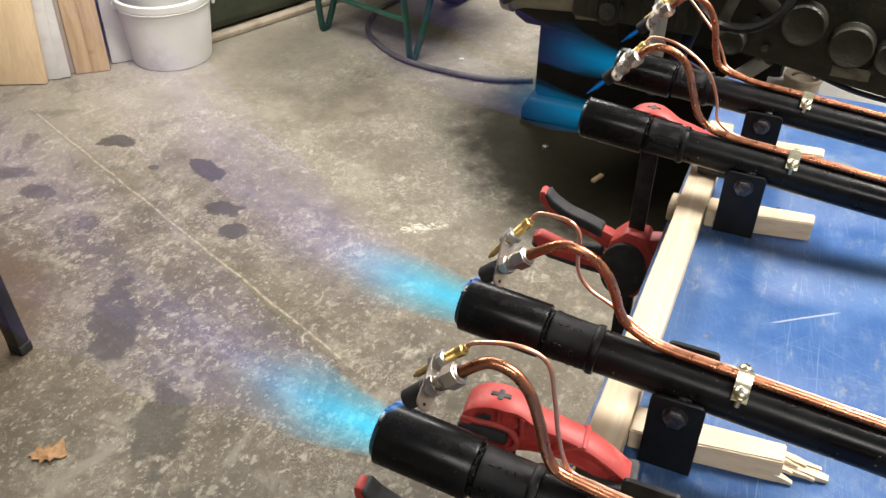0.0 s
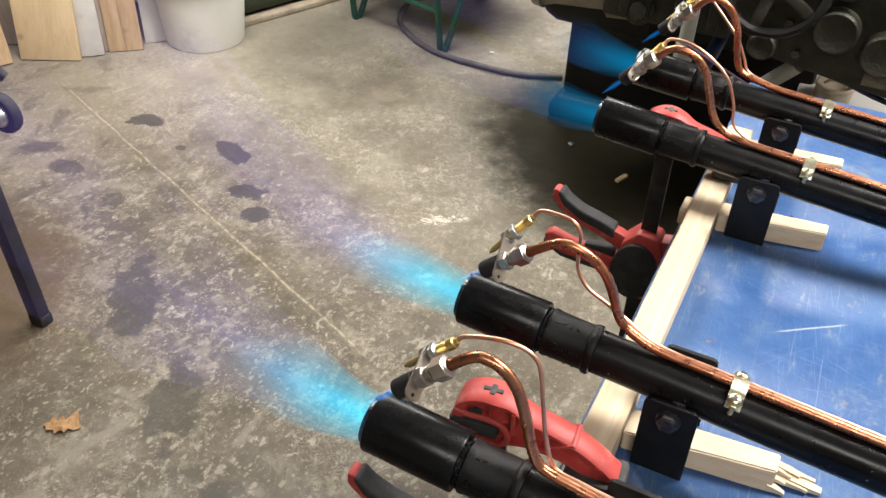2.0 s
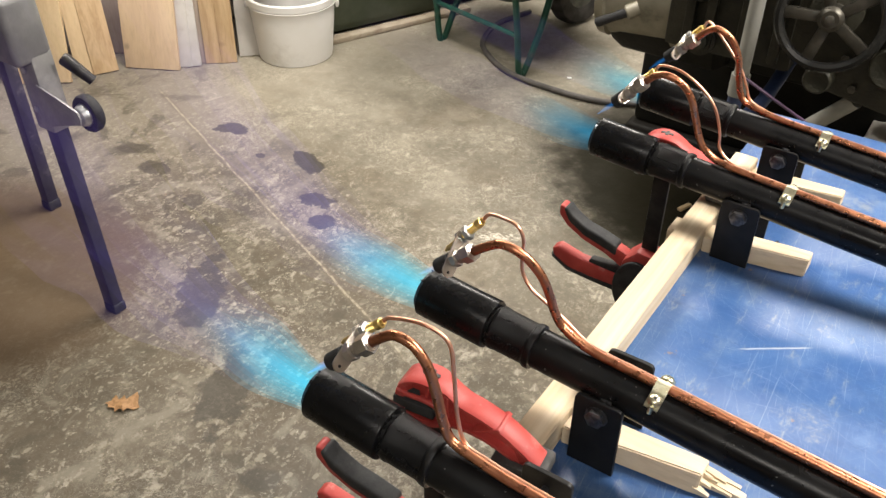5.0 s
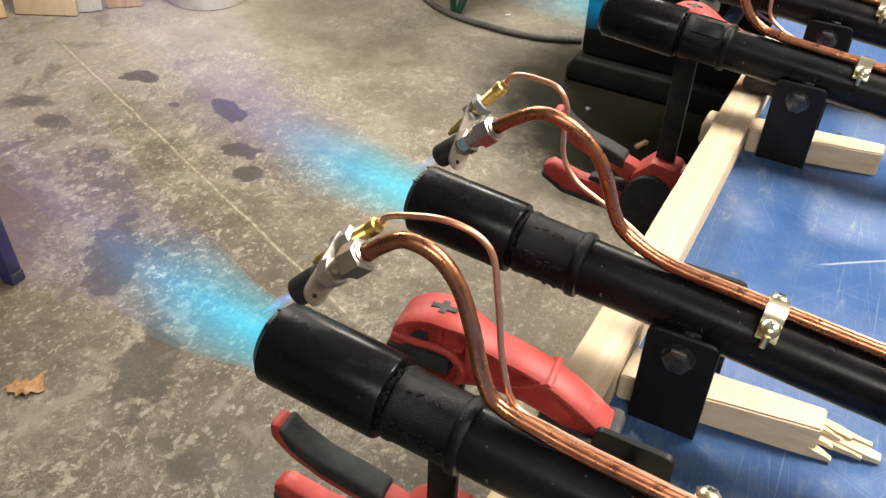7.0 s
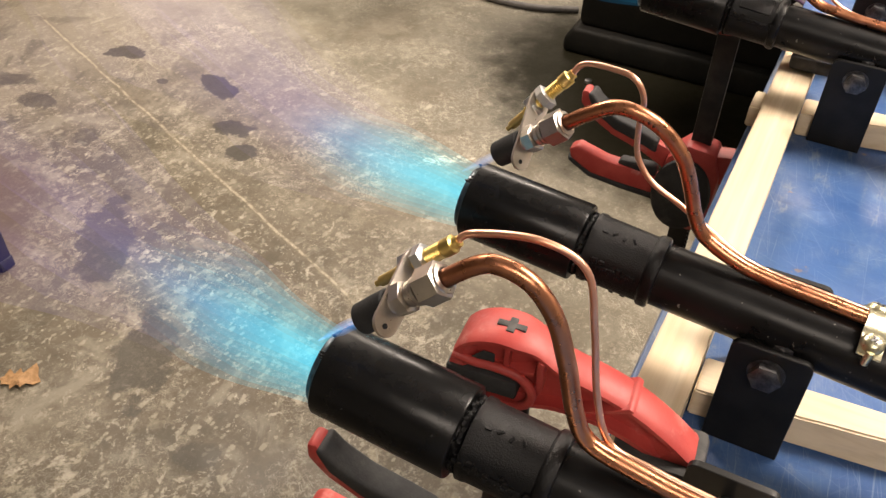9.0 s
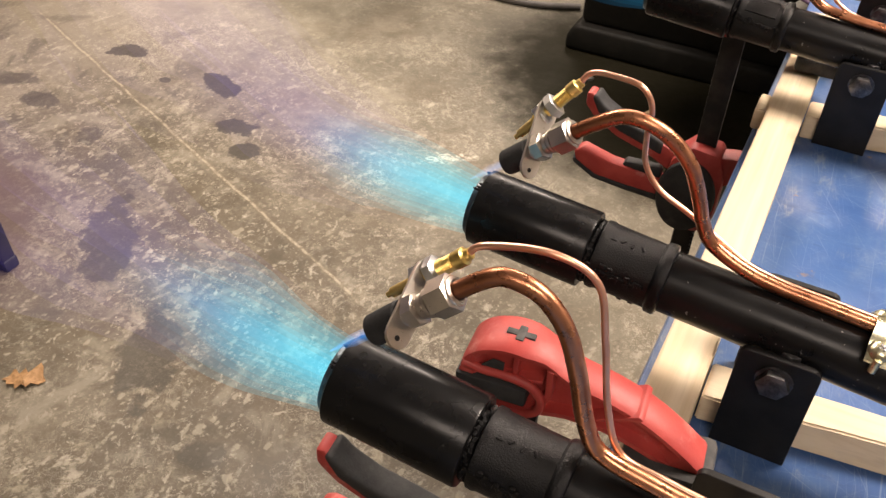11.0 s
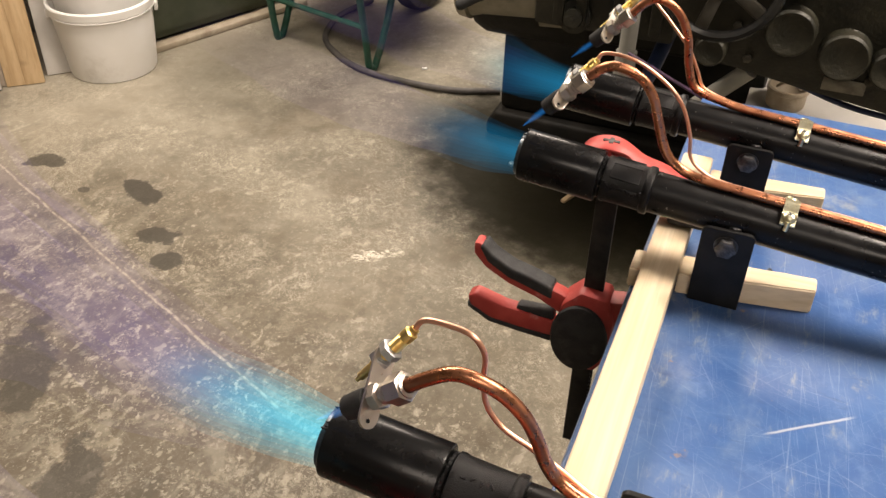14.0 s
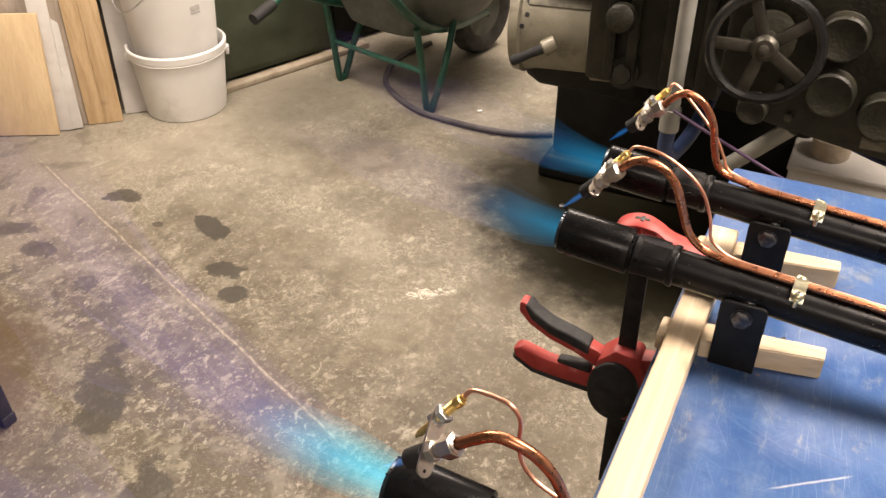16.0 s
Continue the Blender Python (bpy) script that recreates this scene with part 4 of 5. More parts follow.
def pipe_bracket(yb):
    z = AXIS_Z - 0.099 * math.tan(radians(DROP))
    b = thing("pipe_bracket", Matrix.Translation((0.099, yb, TOP)), "black steel clevis bracket bolted under a burner pipe", "bracket", "pipe brackets on the table")
    h = 0.0765
    for name, y in (("front_plate", -0.0210), ("back_plate", 0.0430)):
        pts = [(-0.021, 0.0), (0.021, 0.0)]
        for k in range(5):
            a = math.pi / 2 * k / 4
            pts.append((0.021 - 0.005 + 0.005 * math.cos(a), h - 0.005 + 0.005 * math.sin(a)))
        for k in range(5):
            a = math.pi / 2 + math.pi / 2 * k / 4
            pts.append((-0.021 + 0.005 + 0.005 * math.cos(a), h - 0.005 + 0.005 * math.sin(a)))
        part(name, prism(pts, y - 0.002, y + 0.002, 0.0004, None, None, 1), PLATE_BLACK, b)
    bm = lathe([(-0.0285, 0), (-0.0285, 0.0028), (0.050, 0.0028), (0.050, 0)], 16, axis_frame((0, 0, 0.0615), (0, 1, 0)))
    hexagon(0.0088, -0.0295, -0.0238, axis_frame((0, 0, 0.0615), (0, 1, 0)), bm)
    lathe([(-0.0240, 0), (-0.0240, 0.0098), (-0.0231, 0.0098), (-0.0231, 0)], 24, axis_frame((0, 0, 0.0615), (0, 1, 0)), bm)
    hexagon(0.0086, 0.0455, 0.0515, axis_frame((0, 0, 0.0615), (0, 1, 0)), bm)
    part("bolt", bm, DARK_BOLT, b)
    lug = box(0.020, 0.012, 0.030, Matrix.Translation((0, 0.0, 0.061)), 0.002)
    hexagon(0.0080, 0, 0.010, Matrix.Translation((0.004, -0.0125, h - 0.008)) @ Matrix.Rotation(-math.pi / 2, 4, "Y"), lug)
    part("lug", lug, DARK_BOLT, b)


for yb in BURNER_Y:
    pipe_bracket(yb)


# ---- one-hand bar clamps ----
def bar_clamp(x, y, turn, drop=0.0):
    """Origin at the bar, on the batten's height; the jaw reaches along +x, the handles along -x."""
    c = thing("bar_clamp", pose(x, y, STRIP_Z, 0, 0, turn), "red plastic one-hand bar clamp with black soft grips", "clamp", "clamps on the table edge")
    part("bar", span(-0.010, 0.010, -0.0035, 0.0035, -0.330, 0.058, 0.0008), BAR_STEEL, c, "blackened steel bar")
    teeth = bmesh.new()
    for k in range(26):
        box(0.0022, 0.0066, 0.0024, Matrix.Translation((0.0105, 0, -0.320 + 0.0055 * k)) @ Matrix.Rotation(0.6, 4, "Y"), 0, 1, teeth)
    part("bar_teeth", teeth, BAR_STEEL, c, "row of small locking teeth")
    # upper jaw: an arched arm, hollow at its sides, with a solid head on the bar
    upper = spline([(-0.032, 0, 0.040), (-0.029, 0, 0.053), (-0.020, 0, 0.0615), (-0.006, 0, 0.0655), (0.011, 0, 0.0625), (0.026, 0, 0.0535), (0.046, 0, 0.0480), (0.066, 0, 0.0400), (0.085, 0, 0.0275), (0.097, 0, 0.0170)], 4)
    lower = spline([(-0.0315, 0, 0.034), (-0.027, 0, 0.022), (-0.018, 0, 0.019), (-0.004, 0, 0.019), (0.010, 0, 0.020), (0.026, 0, 0.0235), (0.045, 0, 0.0225), (0.060, 0, 0.0180), (0.074, 0, 0.0125), (0.090, 0, 0.0100)], 4)
    own, prev = bmesh.new(), None
    for k, (u, l) in enumerate(zip(upper, lower)):
        hollow = 0.0072 * min(1.0, max(0.0, (u.x + 0.024) / 0.004)) * min(1.0, max(0.0, (0.088 - u.x) / 0.006))
        w_ = 0.0105 + 0.0025 * min(1.0, max(0.0, (0.012 - u.x) / 0.010))
        e = (u - l)
        f = min(0.0042 / e.length, 0.30)
        ring = []
        for y, t in ((-w_ + 0.003, 1), (w_ - 0.003, 1), (w_, 1 - f * 0.45), (w_, 1 - f), (w_ - hollow, 1 - f * 1.15), (w_ - hollow, f * 1.15), (w_, f), (w_, f * 0.3), (w_ - 0.002, 0),
                     (-w_ + 0.002, 0), (-w_, f * 0.3), (-w_, f), (-w_ + hollow, f * 1.15), (-w_ + hollow, 1 - f * 1.15), (-w_, 1 - f), (-w_, 1 - f * 0.45)):
            q = l + e * t
            ring.append(own.verts.new((q.x, y, q.z)))
        if prev:
            for n in range(16):
                own.faces.new((prev[n], prev[(n + 1) % 16], ring[(n + 1) % 16], ring[n]))
        else:
            own.faces.new(ring)
        prev = ring
    own.faces.new(prev)
    ribs = []
    for rib in ([(0.009, 0.024), (0.0125, 0.025), (0.0175, 0.038), (0.0165, 0.056), (0.013, 0.057), (0.0138, 0.039)], [(-0.018, 0.040), (0.012, 0.046), (0.012, 0.0485), (-0.018, 0.0425)],
                [(-0.004, 0.044), (-0.001, 0.044), (-0.001, 0.063), (-0.004, 0.063)], [(0.038, 0.031), (0.041, 0.031), (0.064, 0.042), (0.061, 0.044)]):
        ribs.append(prism(rib, -0.0116, 0.0116, 0.0006))
    j = part("jaw", own, RED_PLASTIC, c, "curved red plastic jaw with hollow sides")
    for rib in ribs:
        part("rib", rib, RED_PLASTIC, j)
    ring = tube([(-0.030, -0.0118, 0.047), (-0.020, -0.0122, 0.0455), (-0.006, -0.0124, 0.046), (0.006, -0.0124, 0.0435), (0.0125, -0.0124, 0.035), (0.0105, -0.0122, 0.0255), (0.002, -0.0120, 0.0205), (-0.012, -0.0118, 0.0200), (-0.025, -0.0116, 0.0235)], 0.0026, 10, 6)
    part("head_rim", ring, RED_PLASTIC, j)
    # dark plates on the surface give the shade inside the head's side openings
    for sgn in (-1, 1):
        part("window", prism([(-0.020, 0.0495), (-0.008, 0.0500), (-0.008, 0.0555), (-0.014, 0.0560)], 0.0126 * sgn, 0.0136 * sgn, 0.0003), GRIP_BLACK, j, "dark plate in place of a shaded side opening")
    slot = span(-0.0115, 0.0035, -0.0020, 0.0020, 0.060, 0.0660, 0.0006)
    span(-0.0060, -0.0018, -0.0052, 0.0052, 0.060, 0.0662, 0.0006, 2, slot)
    part("slot", slot, PAD_GREY, j, "dark cross-shaped slot")
    part("stop_block", span(-0.033, 0.005, -0.0150, -0.004, 0.0285, 0.0405, 0.0015), GRIP_BLACK, j, "black stop block")
    pad = box(0.046, 0.034, 0.014, Matrix.Translation((0.080, 0, 0.0074)), 0.004)
    part("jaw_pad", pad, PAD_GREY, j, "dusty grey rubber pad")
    # sliding body below the table edge
    zc = -0.135 - drop
    body = prism([(-0.024, zc - 0.050), (0.014, zc - 0.052), (0.026, zc - 0.030), (0.027, zc + 0.018), (0.018, zc + 0.046), (-0.010, zc + 0.050), (-0.028, zc + 0.030), (-0.034, zc - 0.01)], -0.017, 0.017, 0.005)
    prism([(0.020, zc + 0.005), (0.030, zc + 0.012), (0.062, zc + 0.036), (0.062, zc + 0.046), (0.030, zc + 0.044), (0.010, zc + 0.040)], -0.011, 0.011, 0.002, None, body)
    part("slider_body", body, RED_PLASTIC, c)
    cover = bmesh.new()
    lathe([(0.0, 0), (0.0, 0.98), (0.25, 1.0), (0.75, 0.97), (1.0, 0.90), (1.05, 0.0)], 36, Matrix.Translation((-0.006, -0.0165, zc - 0.008)) @ Matrix.Diagonal((0.030, 0.006, 0.043, 1)) @ Matrix.Rotation(-math.pi / 2, 4, "Z"), cover)
    part("side_cover", cover, GRIP_BLACK, c, "dark oval side cover")
    part("lower_pad", box(0.034, 0.028, 0.010, Matrix.Translation((0.062, 0, zc + 0.0495)), 0.003), PAD_GREY, c)
    # handles
    hz = zc + 0.020
    up = [(-0.014, hz + 0.006), (-0.030, hz + 0.015), (-0.055, hz + 0.023), (-0.085, hz + 0.031), (-0.108, hz + 0.043), (-0.119, hz + 0.057)]
    dn = [(-0.126, hz + 0.056), (-0.126, hz + 0.042), (-0.113, hz + 0.027), (-0.088, hz + 0.013), (-0.056, hz + 0.003), (-0.030, hz - 0.010), (-0.014, hz - 0.010)]
    h = part("upper_handle", prism(up + dn, -0.0085, 0.0085, 0.003), RED_PLASTIC, c)
    grip_up = [(-0.040, hz + 0.0215), (-0.060, hz + 0.0285), (-0.086, hz + 0.0355), (-0.106, hz + 0.0470), (-0.115, hz + 0.057)]
    grip_dn = [(-0.120, hz + 0.053), (-0.111, hz + 0.036), (-0.088, hz + 0.0215), (-0.060, hz + 0.013), (-0.040, hz + 0.006)]
    part("grip", prism(grip_up + grip_dn, -0.0105, 0.0105, 0.004, None, None, 3), GRIP_BLACK, h, "soft black grip")
    lz = zc - 0.010
    trig = [(-0.014, lz + 0.008), (-0.034, lz + 0.006), (-0.060, lz + 0.009), (-0.090, lz + 0.011), (-0.122, lz + 0.020), (-0.131, lz + 0.014), (-0.128, lz + 0.002), (-0.105, lz - 0.012), (-0.070, lz - 0.016), (-0.036, lz - 0.018), (-0.014, lz - 0.014)]
    g = part("lower_handle", prism(trig, -0.0085, 0.0085, 0.003), RED_PLASTIC, c)
    part("grip", prism([(-0.012, lz - 0.016), (-0.036, lz - 0.020), (-0.070, lz - 0.018), (-0.106, lz - 0.0140), (-0.130, lz + 0.000), (-0.131, lz + 0.006), (-0.104, lz - 0.008), (-0.070, lz - 0.011), (-0.036, lz - 0.012)], -0.0095, 0.0095, 0.0015), GRIP_BLACK, g)
    part("trigger", prism([(-0.036, lz + 0.014), (-0.040, lz + 0.018), (-0.075, lz + 0.016), (-0.078, lz + 0.010), (-0.060, lz + 0.006), (-0.036, lz + 0.006)], -0.006, 0.006, 0.002), GRIP_BLACK, c, "black release trigger")
    return c


bar_clamp(-0.017, 0.479, 6, 0.022)
bar_clamp(-0.014, 0.966, 2, 0.016)


# ---- grey stand with a castor ----
def splayed(bm, by=0.072):
    """Leans a part back with its height."""
    for v in bm.verts:
        v.co.x -= by * v.co.z
    return bm


def stand():
    s = thing("machine_stand", Matrix.Translation((-1.385, 1.035, 0)), "grey cast machine stand with dark legs and a castor", "stand")
    part("leg", splayed(span(-0.019, 0.021, -0.016, 0.016, 0.004, 0.55, 0.003)), STAND_LEG, s, "chipped dark steel leg")
    part("foot", span(-0.0205, 0.0225, -0.0175, 0.0175, 0.0, 0.028, 0.004), RUBBER, s)
    part("leg", splayed(span(-0.553, -0.517, 0.187, 0.223, 0.004, 0.66, 0.003), 0.03), STAND_LEG, s, "chipped dark steel leg")
    part("foot", span(-0.555, -0.515, 0.185, 0.225, 0.0, 0.03, 0.004), RUBBER, s)
    sl = part("leg_sleeve", splayed(span(-0.030, 0.030, -0.026, 0.026, 0.52, 0.70, 0.004)), STAND_ZINC, s, "dull galvanised leg sleeve")
    part("rear_beam", splayed(span(-0.575, -0.49, 0.031, 0.24, 0.661, 0.72, 0.004)), STAND_GREY, s)
    part("body", splayed(span(-0.62, 0.030, -0.06, 0.030, 0.680, 0.825, 0.014, 3)), STAND_GREY, s, "rounded grey cast housing")
    part("top_rail", splayed(span(-0.66, 0.0, -0.03, 0.02, 0.8255, 0.86, 0.008)), STAND_ZINC, s)
    arm = prism([(0.02, 0.535), (0.09, 0.560), (0.145, 0.576), (0.150, 0.590), (0.145, 0.606), (0.09, 0.620), (0.02, 0.635)], -0.029, -0.024, 0.001)
    part("castor_arm", splayed(arm), STAND_ZINC, s)
    wm = axis_frame((0.094, 0.004, 0.590), (0, 1, 0))
    w = part("castor", lathe([(-0.011, 0.026), (-0.013, 0.032), (-0.011, 0.039), (-0.006, 0.042), (0.006, 0.042), (0.011, 0.039), (0.013, 0.032), (0.011, 0.026)], 40, wm), RUBBER, s, "black rubber castor wheel")
    part("hub", lathe([(-0.030, 0), (-0.030, 0.006), (-0.0265, 0.012), (-0.0255, 0.020), (-0.013, 0.026), (0.012, 0.027), (0.012, 0)], 28, wm), ZINC, w)
    knob = lathe([(-0.045, 0), (-0.045, 0.012), (-0.040, 0.015), (0.0, 0.013), (0.03, 0.011), (0.03, 0)], 20, axis_frame((0.085, 0.045, 0.655), (0.6, 0.3, -0.6)))
    part("knob", splayed(knob), BAR_STEEL, s)
    for z in (0.57, 0.66):
        part("bolt", hexagon(0.007, 0, 0.005, axis_frame((-0.008 - 0.072 * z, -0.026, z), (0, -1, 0))), ZINC, sl)


stand()


# ---- tubs, boards, cabinet ----
def tub(at, label, rb, rt, h):
    t = thing("plastic_tub", Matrix.Translation(at), label, "bucket", "stacked white tubs")
    up = Matrix.Rotation(-math.pi / 2, 4, "Y")
    prof = [(0, 0), (0, rb - 0.008), (0.002, rb - 0.002), (0.008, rb), (h - 0.03, rt - 0.004), (h - 0.028, rt + 0.004), (h - 0.004, rt + 0.006), (h, rt + 0.003), (h, rt - 0.004), (0.012, rb - 0.005), (0.012, 0)]
    part("shell", lathe(prof, 72, up), WHITE_TUB, t)
    rim = lathe([(h - 0.037, rt - 0.004), (h - 0.037, rt + 0.002), (h - 0.034, rt + 0.004), (h - 0.031, rt + 0.003), (h - 0.030, rt - 0.004)], 72, up)
    part("rib", rim, WHITE_TUB, t)
    for a in (35, 215):
        part("handle_lug", box(0.012, 0.034, 0.030, Matrix.Rotation(radians(a), 4, "Z") @ Matrix.Translation((rt + 0.005, 0, h - 0.045)), 0.004), WHITE_TUB, t)
    return t


TUB = (-2.068, 2.505)
tub((*TUB, 0), "white plastic tub standing on the concrete", 0.147, 0.172, 0.258)
t2 = tub((*TUB, 0.14), "white plastic tub stacked inside another tub", 0.140, 0.178, 0.50)
lab = bmesh.new()
for k in range(6):
    a0, a1 = radians(-22 + k * 2.2), radians(-22 + k * 2.2 + 1.5)
    for z0, z1 in ((0.255, 0.262), (0.266, 0.284)):
        r = 0.1625
        own = [lab.verts.new((r * math.cos(a), r * math.sin(a), z)) for a, z in ((a0, z0), (a1, z0), (a1, z1), (a0, z1))]
        lab.faces.new(own)
part("wire_handle", tube([(0.150, -0.100, 0.455), (0.060, -0.178, 0.33), (-0.045, -0.182, 0.275), (-0.120, -0.140, 0.33), (-0.170, -0.060, 0.455)], 0.0022, 8, 8), ZINC, t2, "thin bent wire handle")
part("print", lab, FAINT_PRINT, t2, "small grey printed mark")


def place_board(foot_a, foot_b, height, back, material, label, thick=0.018):
    """A plank whose foot runs from foot_a to foot_b on the floor, leaning back by so many metres at its top."""
    a, b = Vector((*foot_a, 0)), Vector((*foot_b, 0))
    d = (b - a).normalized()
    n = Vector((-d.y, d.x, 0))
    up = (Vector((0, 0, height)) + n * back).normalized()
    out = up.cross(d).normalized()
    ln = math.hypot(height, back)
    m = Matrix((d, out, up)).transposed().to_4x4()
    m.translation = (a + b) / 2 + up * (ln / 2) + Vector((0, 0, abs(out.z) * thick / 2 + 0.001)) - n * thick / 2 * 0
    return tagged(part("board", box((b - a).length, thick, ln, m, 0.0015), material), label, "board", "boards leaning on the wall")


place_board((-2.515, 2.021), (-2.325, 2.120), 0.415, 0.075, BOARD_PALE, "wide pale plywood offcut leaning on the wall")
place_board((-2.365, 2.135), (-2.310, 2.172), 0.47, 0.08, PALE_BOARD, "pale white-faced panel offcut leaning on the wall")
place_board((-2.325, 2.165), (-2.290, 2.200), 0.50, 0.09, PALE_BOARD, "narrow white-faced strip leaning on the wall")
place_board((-2.335, 2.195), (-2.290, 2.235), 1.2, 0.13, BOARD_GREY, "narrow greyish plank leaning on the wall")
place_board((-2.290, 2.225), (-2.245, 2.265), 1.25, 0.13, BOARD_TAN, "tan wooden plank leaning on the wall")
place_board((-2.245, 2.262), (-2.200, 2.305), 1.22, 0.12, BOARD_TAN, "tan wooden plank leaning on the wall")
place_board((-2.230, 2.350), (-2.110, 2.470), 1.0, 0.12, PALE_BOARD, "pale grey panel standing behind the tub")
place_board((-2.70, 2.06), (-2.44, 2.22), 0.52, 0.10, BOARD_GREY, "greyish panel behind a pale offcut")
place_board((-2.560, 1.90), (-2.520, 1.985), 1.1, 0.25, BOARD_TAN, "tan wooden plank leaning on the wall")
place_board((-2.600, 1.855), (-2.560, 1.915), 1.2, 0.25, BOARD_PALE, "pale narrow plank leaning on the wall")
place_board((-2.660, 1.75), (-2.575, 1.812), 1.2, 0.28, BOARD_PALE, "pale narrow plank leaning on the wall")
place_board((-2.76, 1.66), (-2.69, 1.72), 1.2, 0.28, BOARD_TAN, "tan wooden plank leaning on the wall")


def cabinet():
    a, b = Vector((-1.985, 2.68, 0)), Vector((-1.80, 3.12, 0))
    d = (b - a).normalized()
    n = Vector((-d.y, d.x, 0))
    m = Matrix((d, n, Vector((0, 0, 1)))).transposed().to_4x4()
    m.translation = a
    c = thing("steel_cabinet", m, "dark green painted steel cabinet standing on the floor", "cabinet")
    part("body", span(-0.10, 0.50, 0.05, 0.36, 0.03, 1.4, 0.004), GREEN_STEEL, c)
    part("door", span(-0.095, 0.47, 0.030, 0.049, 0.06, 1.38, 0.003), GREEN_STEEL, c)
    part("plinth", span(-0.12, 0.66, -0.004, 0.049, 0.0, 0.024, 0.006), CLAY, c, "pale dusty plinth strip")
    return c


def dark_gap_block():
    a, b = Vector((-1.985, 2.68, 0)), Vector((-1.80, 3.12, 0))
    d = (b - a).normalized()
    m = Matrix((d, Vector((-d.y, d.x, 0)), Vector((0, 0, 1)))).transposed().to_4x4()
    m.translation = a + d * 0.53
    # added near-black block; beside the cabinet there is only a dark, shaded gap
    c = thing("dark_gap_block", m, "near-black block filling the dark gap beside the green cabinet", "chest")
    part("body", span(0, 0.62, 0.10, 0.25, 0.03, 1.25, 0.006), MACHINE_SHADED, c)
    part("base", span(0.01, 0.61, 0.12, 0.24, 0, 0.029, 0.003), RUBBER, c)
    for z in (0.08, 0.38, 0.68, 0.98):
        part("front_slab", span(0.02, 0.60, 0.082, 0.099, z, z + 0.26, 0.004), MACHINE_SHADED, c)


cabinet()
dark_gap_block()


# ---- wheelbarrow ----
def wheelbarrow():
    f, s = Vector((0.25, 0.968, 0)), Vector((0.968, -0.25, 0))
    m = Matrix((f, -s, Vector((0, 0, 1)))).transposed().to_4x4()     # x to the wheel, y to the left handle
    m.translation = (-1.438, 2.90, 0)
    w = thing("wheelbarrow", m, "wheelbarrow with green tube frame and a dusty steel tray", "wheelbarrow")
    for sgn in (1, -1):
        y = 0.23 * sgn
        if sgn > 0:
            fr = [(-0.42, y * 0.42, 0.448), (-0.34, y * 0.52, 0.458), (-0.22, y * 0.72, 0.415), (-0.02, y * 0.90, 0.325), (0.22, y * 0.7, 0.25), (0.56, y * 0.22, 0.185)]
            gr = [(-0.51, y * 0.34, 0.430), (-0.47, y * 0.37, 0.439), (-0.41, y * 0.43, 0.449)]
        else:
            fr = [(-0.40, y * 1.12, 0.66), (-0.32, y * 1.10, 0.63), (-0.20, y * 1.05, 0.50), (-0.02, y * 0.96, 0.34), (0.22, y * 0.7, 0.25), (0.56, y * 0.22, 0.185)]
            gr = [(-0.49, y * 1.14, 0.68), (-0.45, y * 1.13, 0.673), (-0.39, y * 1.12, 0.658)]
        part("handle_tube", tube(fr, 0.016, 12, 6), GREEN_TUBE, w)
        part("grip", tube(gr, 0.020, 12, 4), RUBBER, w, "black rubber grip")
        leg = [(-0.06, y, 0.34), (-0.035, y, 0.18), (-0.015, y, 0.02), (0.0, y, 0.012), (0.02, y, 0.02), (0.09, y, 0.16), (0.17, y * 0.9, 0.30)]
        part("leg", tube(leg, 0.013, 10, 6), GREEN_TUBE, w, "green tube leg with worn foot")
    part("cross_brace", tube([(-0.03, -0.23, 0.17), (-0.03, 0.23, 0.17)], 0.010, 8, 2, False), GREEN_TUBE, w)
    # flared tray with a rolled rim
    own = bmesh.new()
    rows = []
    for z, x0, x1, hy in ((0.26, 0.00, 0.40, 0.17), (0.28, -0.04, 0.47, 0.20), (0.52, -0.14, 0.74, 0.31), (0.53, -0.15, 0.76, 0.325), (0.52, -0.13, 0.73, 0.30), (0.295, -0.025, 0.46, 0.19), (0.275, 0.01, 0.39, 0.16)):
        ring = []
        for k in range(32):
            a = 2 * math.pi * k / 32
            c, q = math.cos(a), math.sin(a)
            cx = (abs(c) ** 0.55) * (1 if c > 0 else -1)
            cy = (abs(q) ** 0.55) * (1 if q > 0 else -1)
            ring.append(own.verts.new(((x0 + x1) / 2 + (x1 - x0) / 2 * cx, hy * cy, z)))
        rows.append(ring)
    for a, b in zip(rows, rows[1:]):
        for k in range(32):
            own.faces.new((a[k], a[(k + 1) % 32], b[(k + 1) % 32], b[k]))
    own.faces.new(rows[0])
    own.faces.new(rows[-1])
    part("tray", own, TRAY, w)
    wm = axis_frame((0.58, 0, 0.175), (0, 1, 0))
    ty = part("wheel", lathe([(-0.03, 0.10), (-0.045, 0.13), (-0.04, 0.160), (-0.015, 0.174), (0.015, 0.174), (0.04, 0.160), (0.045, 0.13), (0.03, 0.10)], 48, wm), TYRE, w, "dusty rubber tyre")
    part("rim", lathe([(-0.06, 0), (-0.06, 0.012), (-0.03, 0.02), (-0.022, 0.06), (-0.03, 0.102), (0.03, 0.102), (0.022, 0.06), (0.03, 0.02), (0.06, 0.012), (0.06, 0)], 36, wm), TRAY, ty)


wheelbarrow()


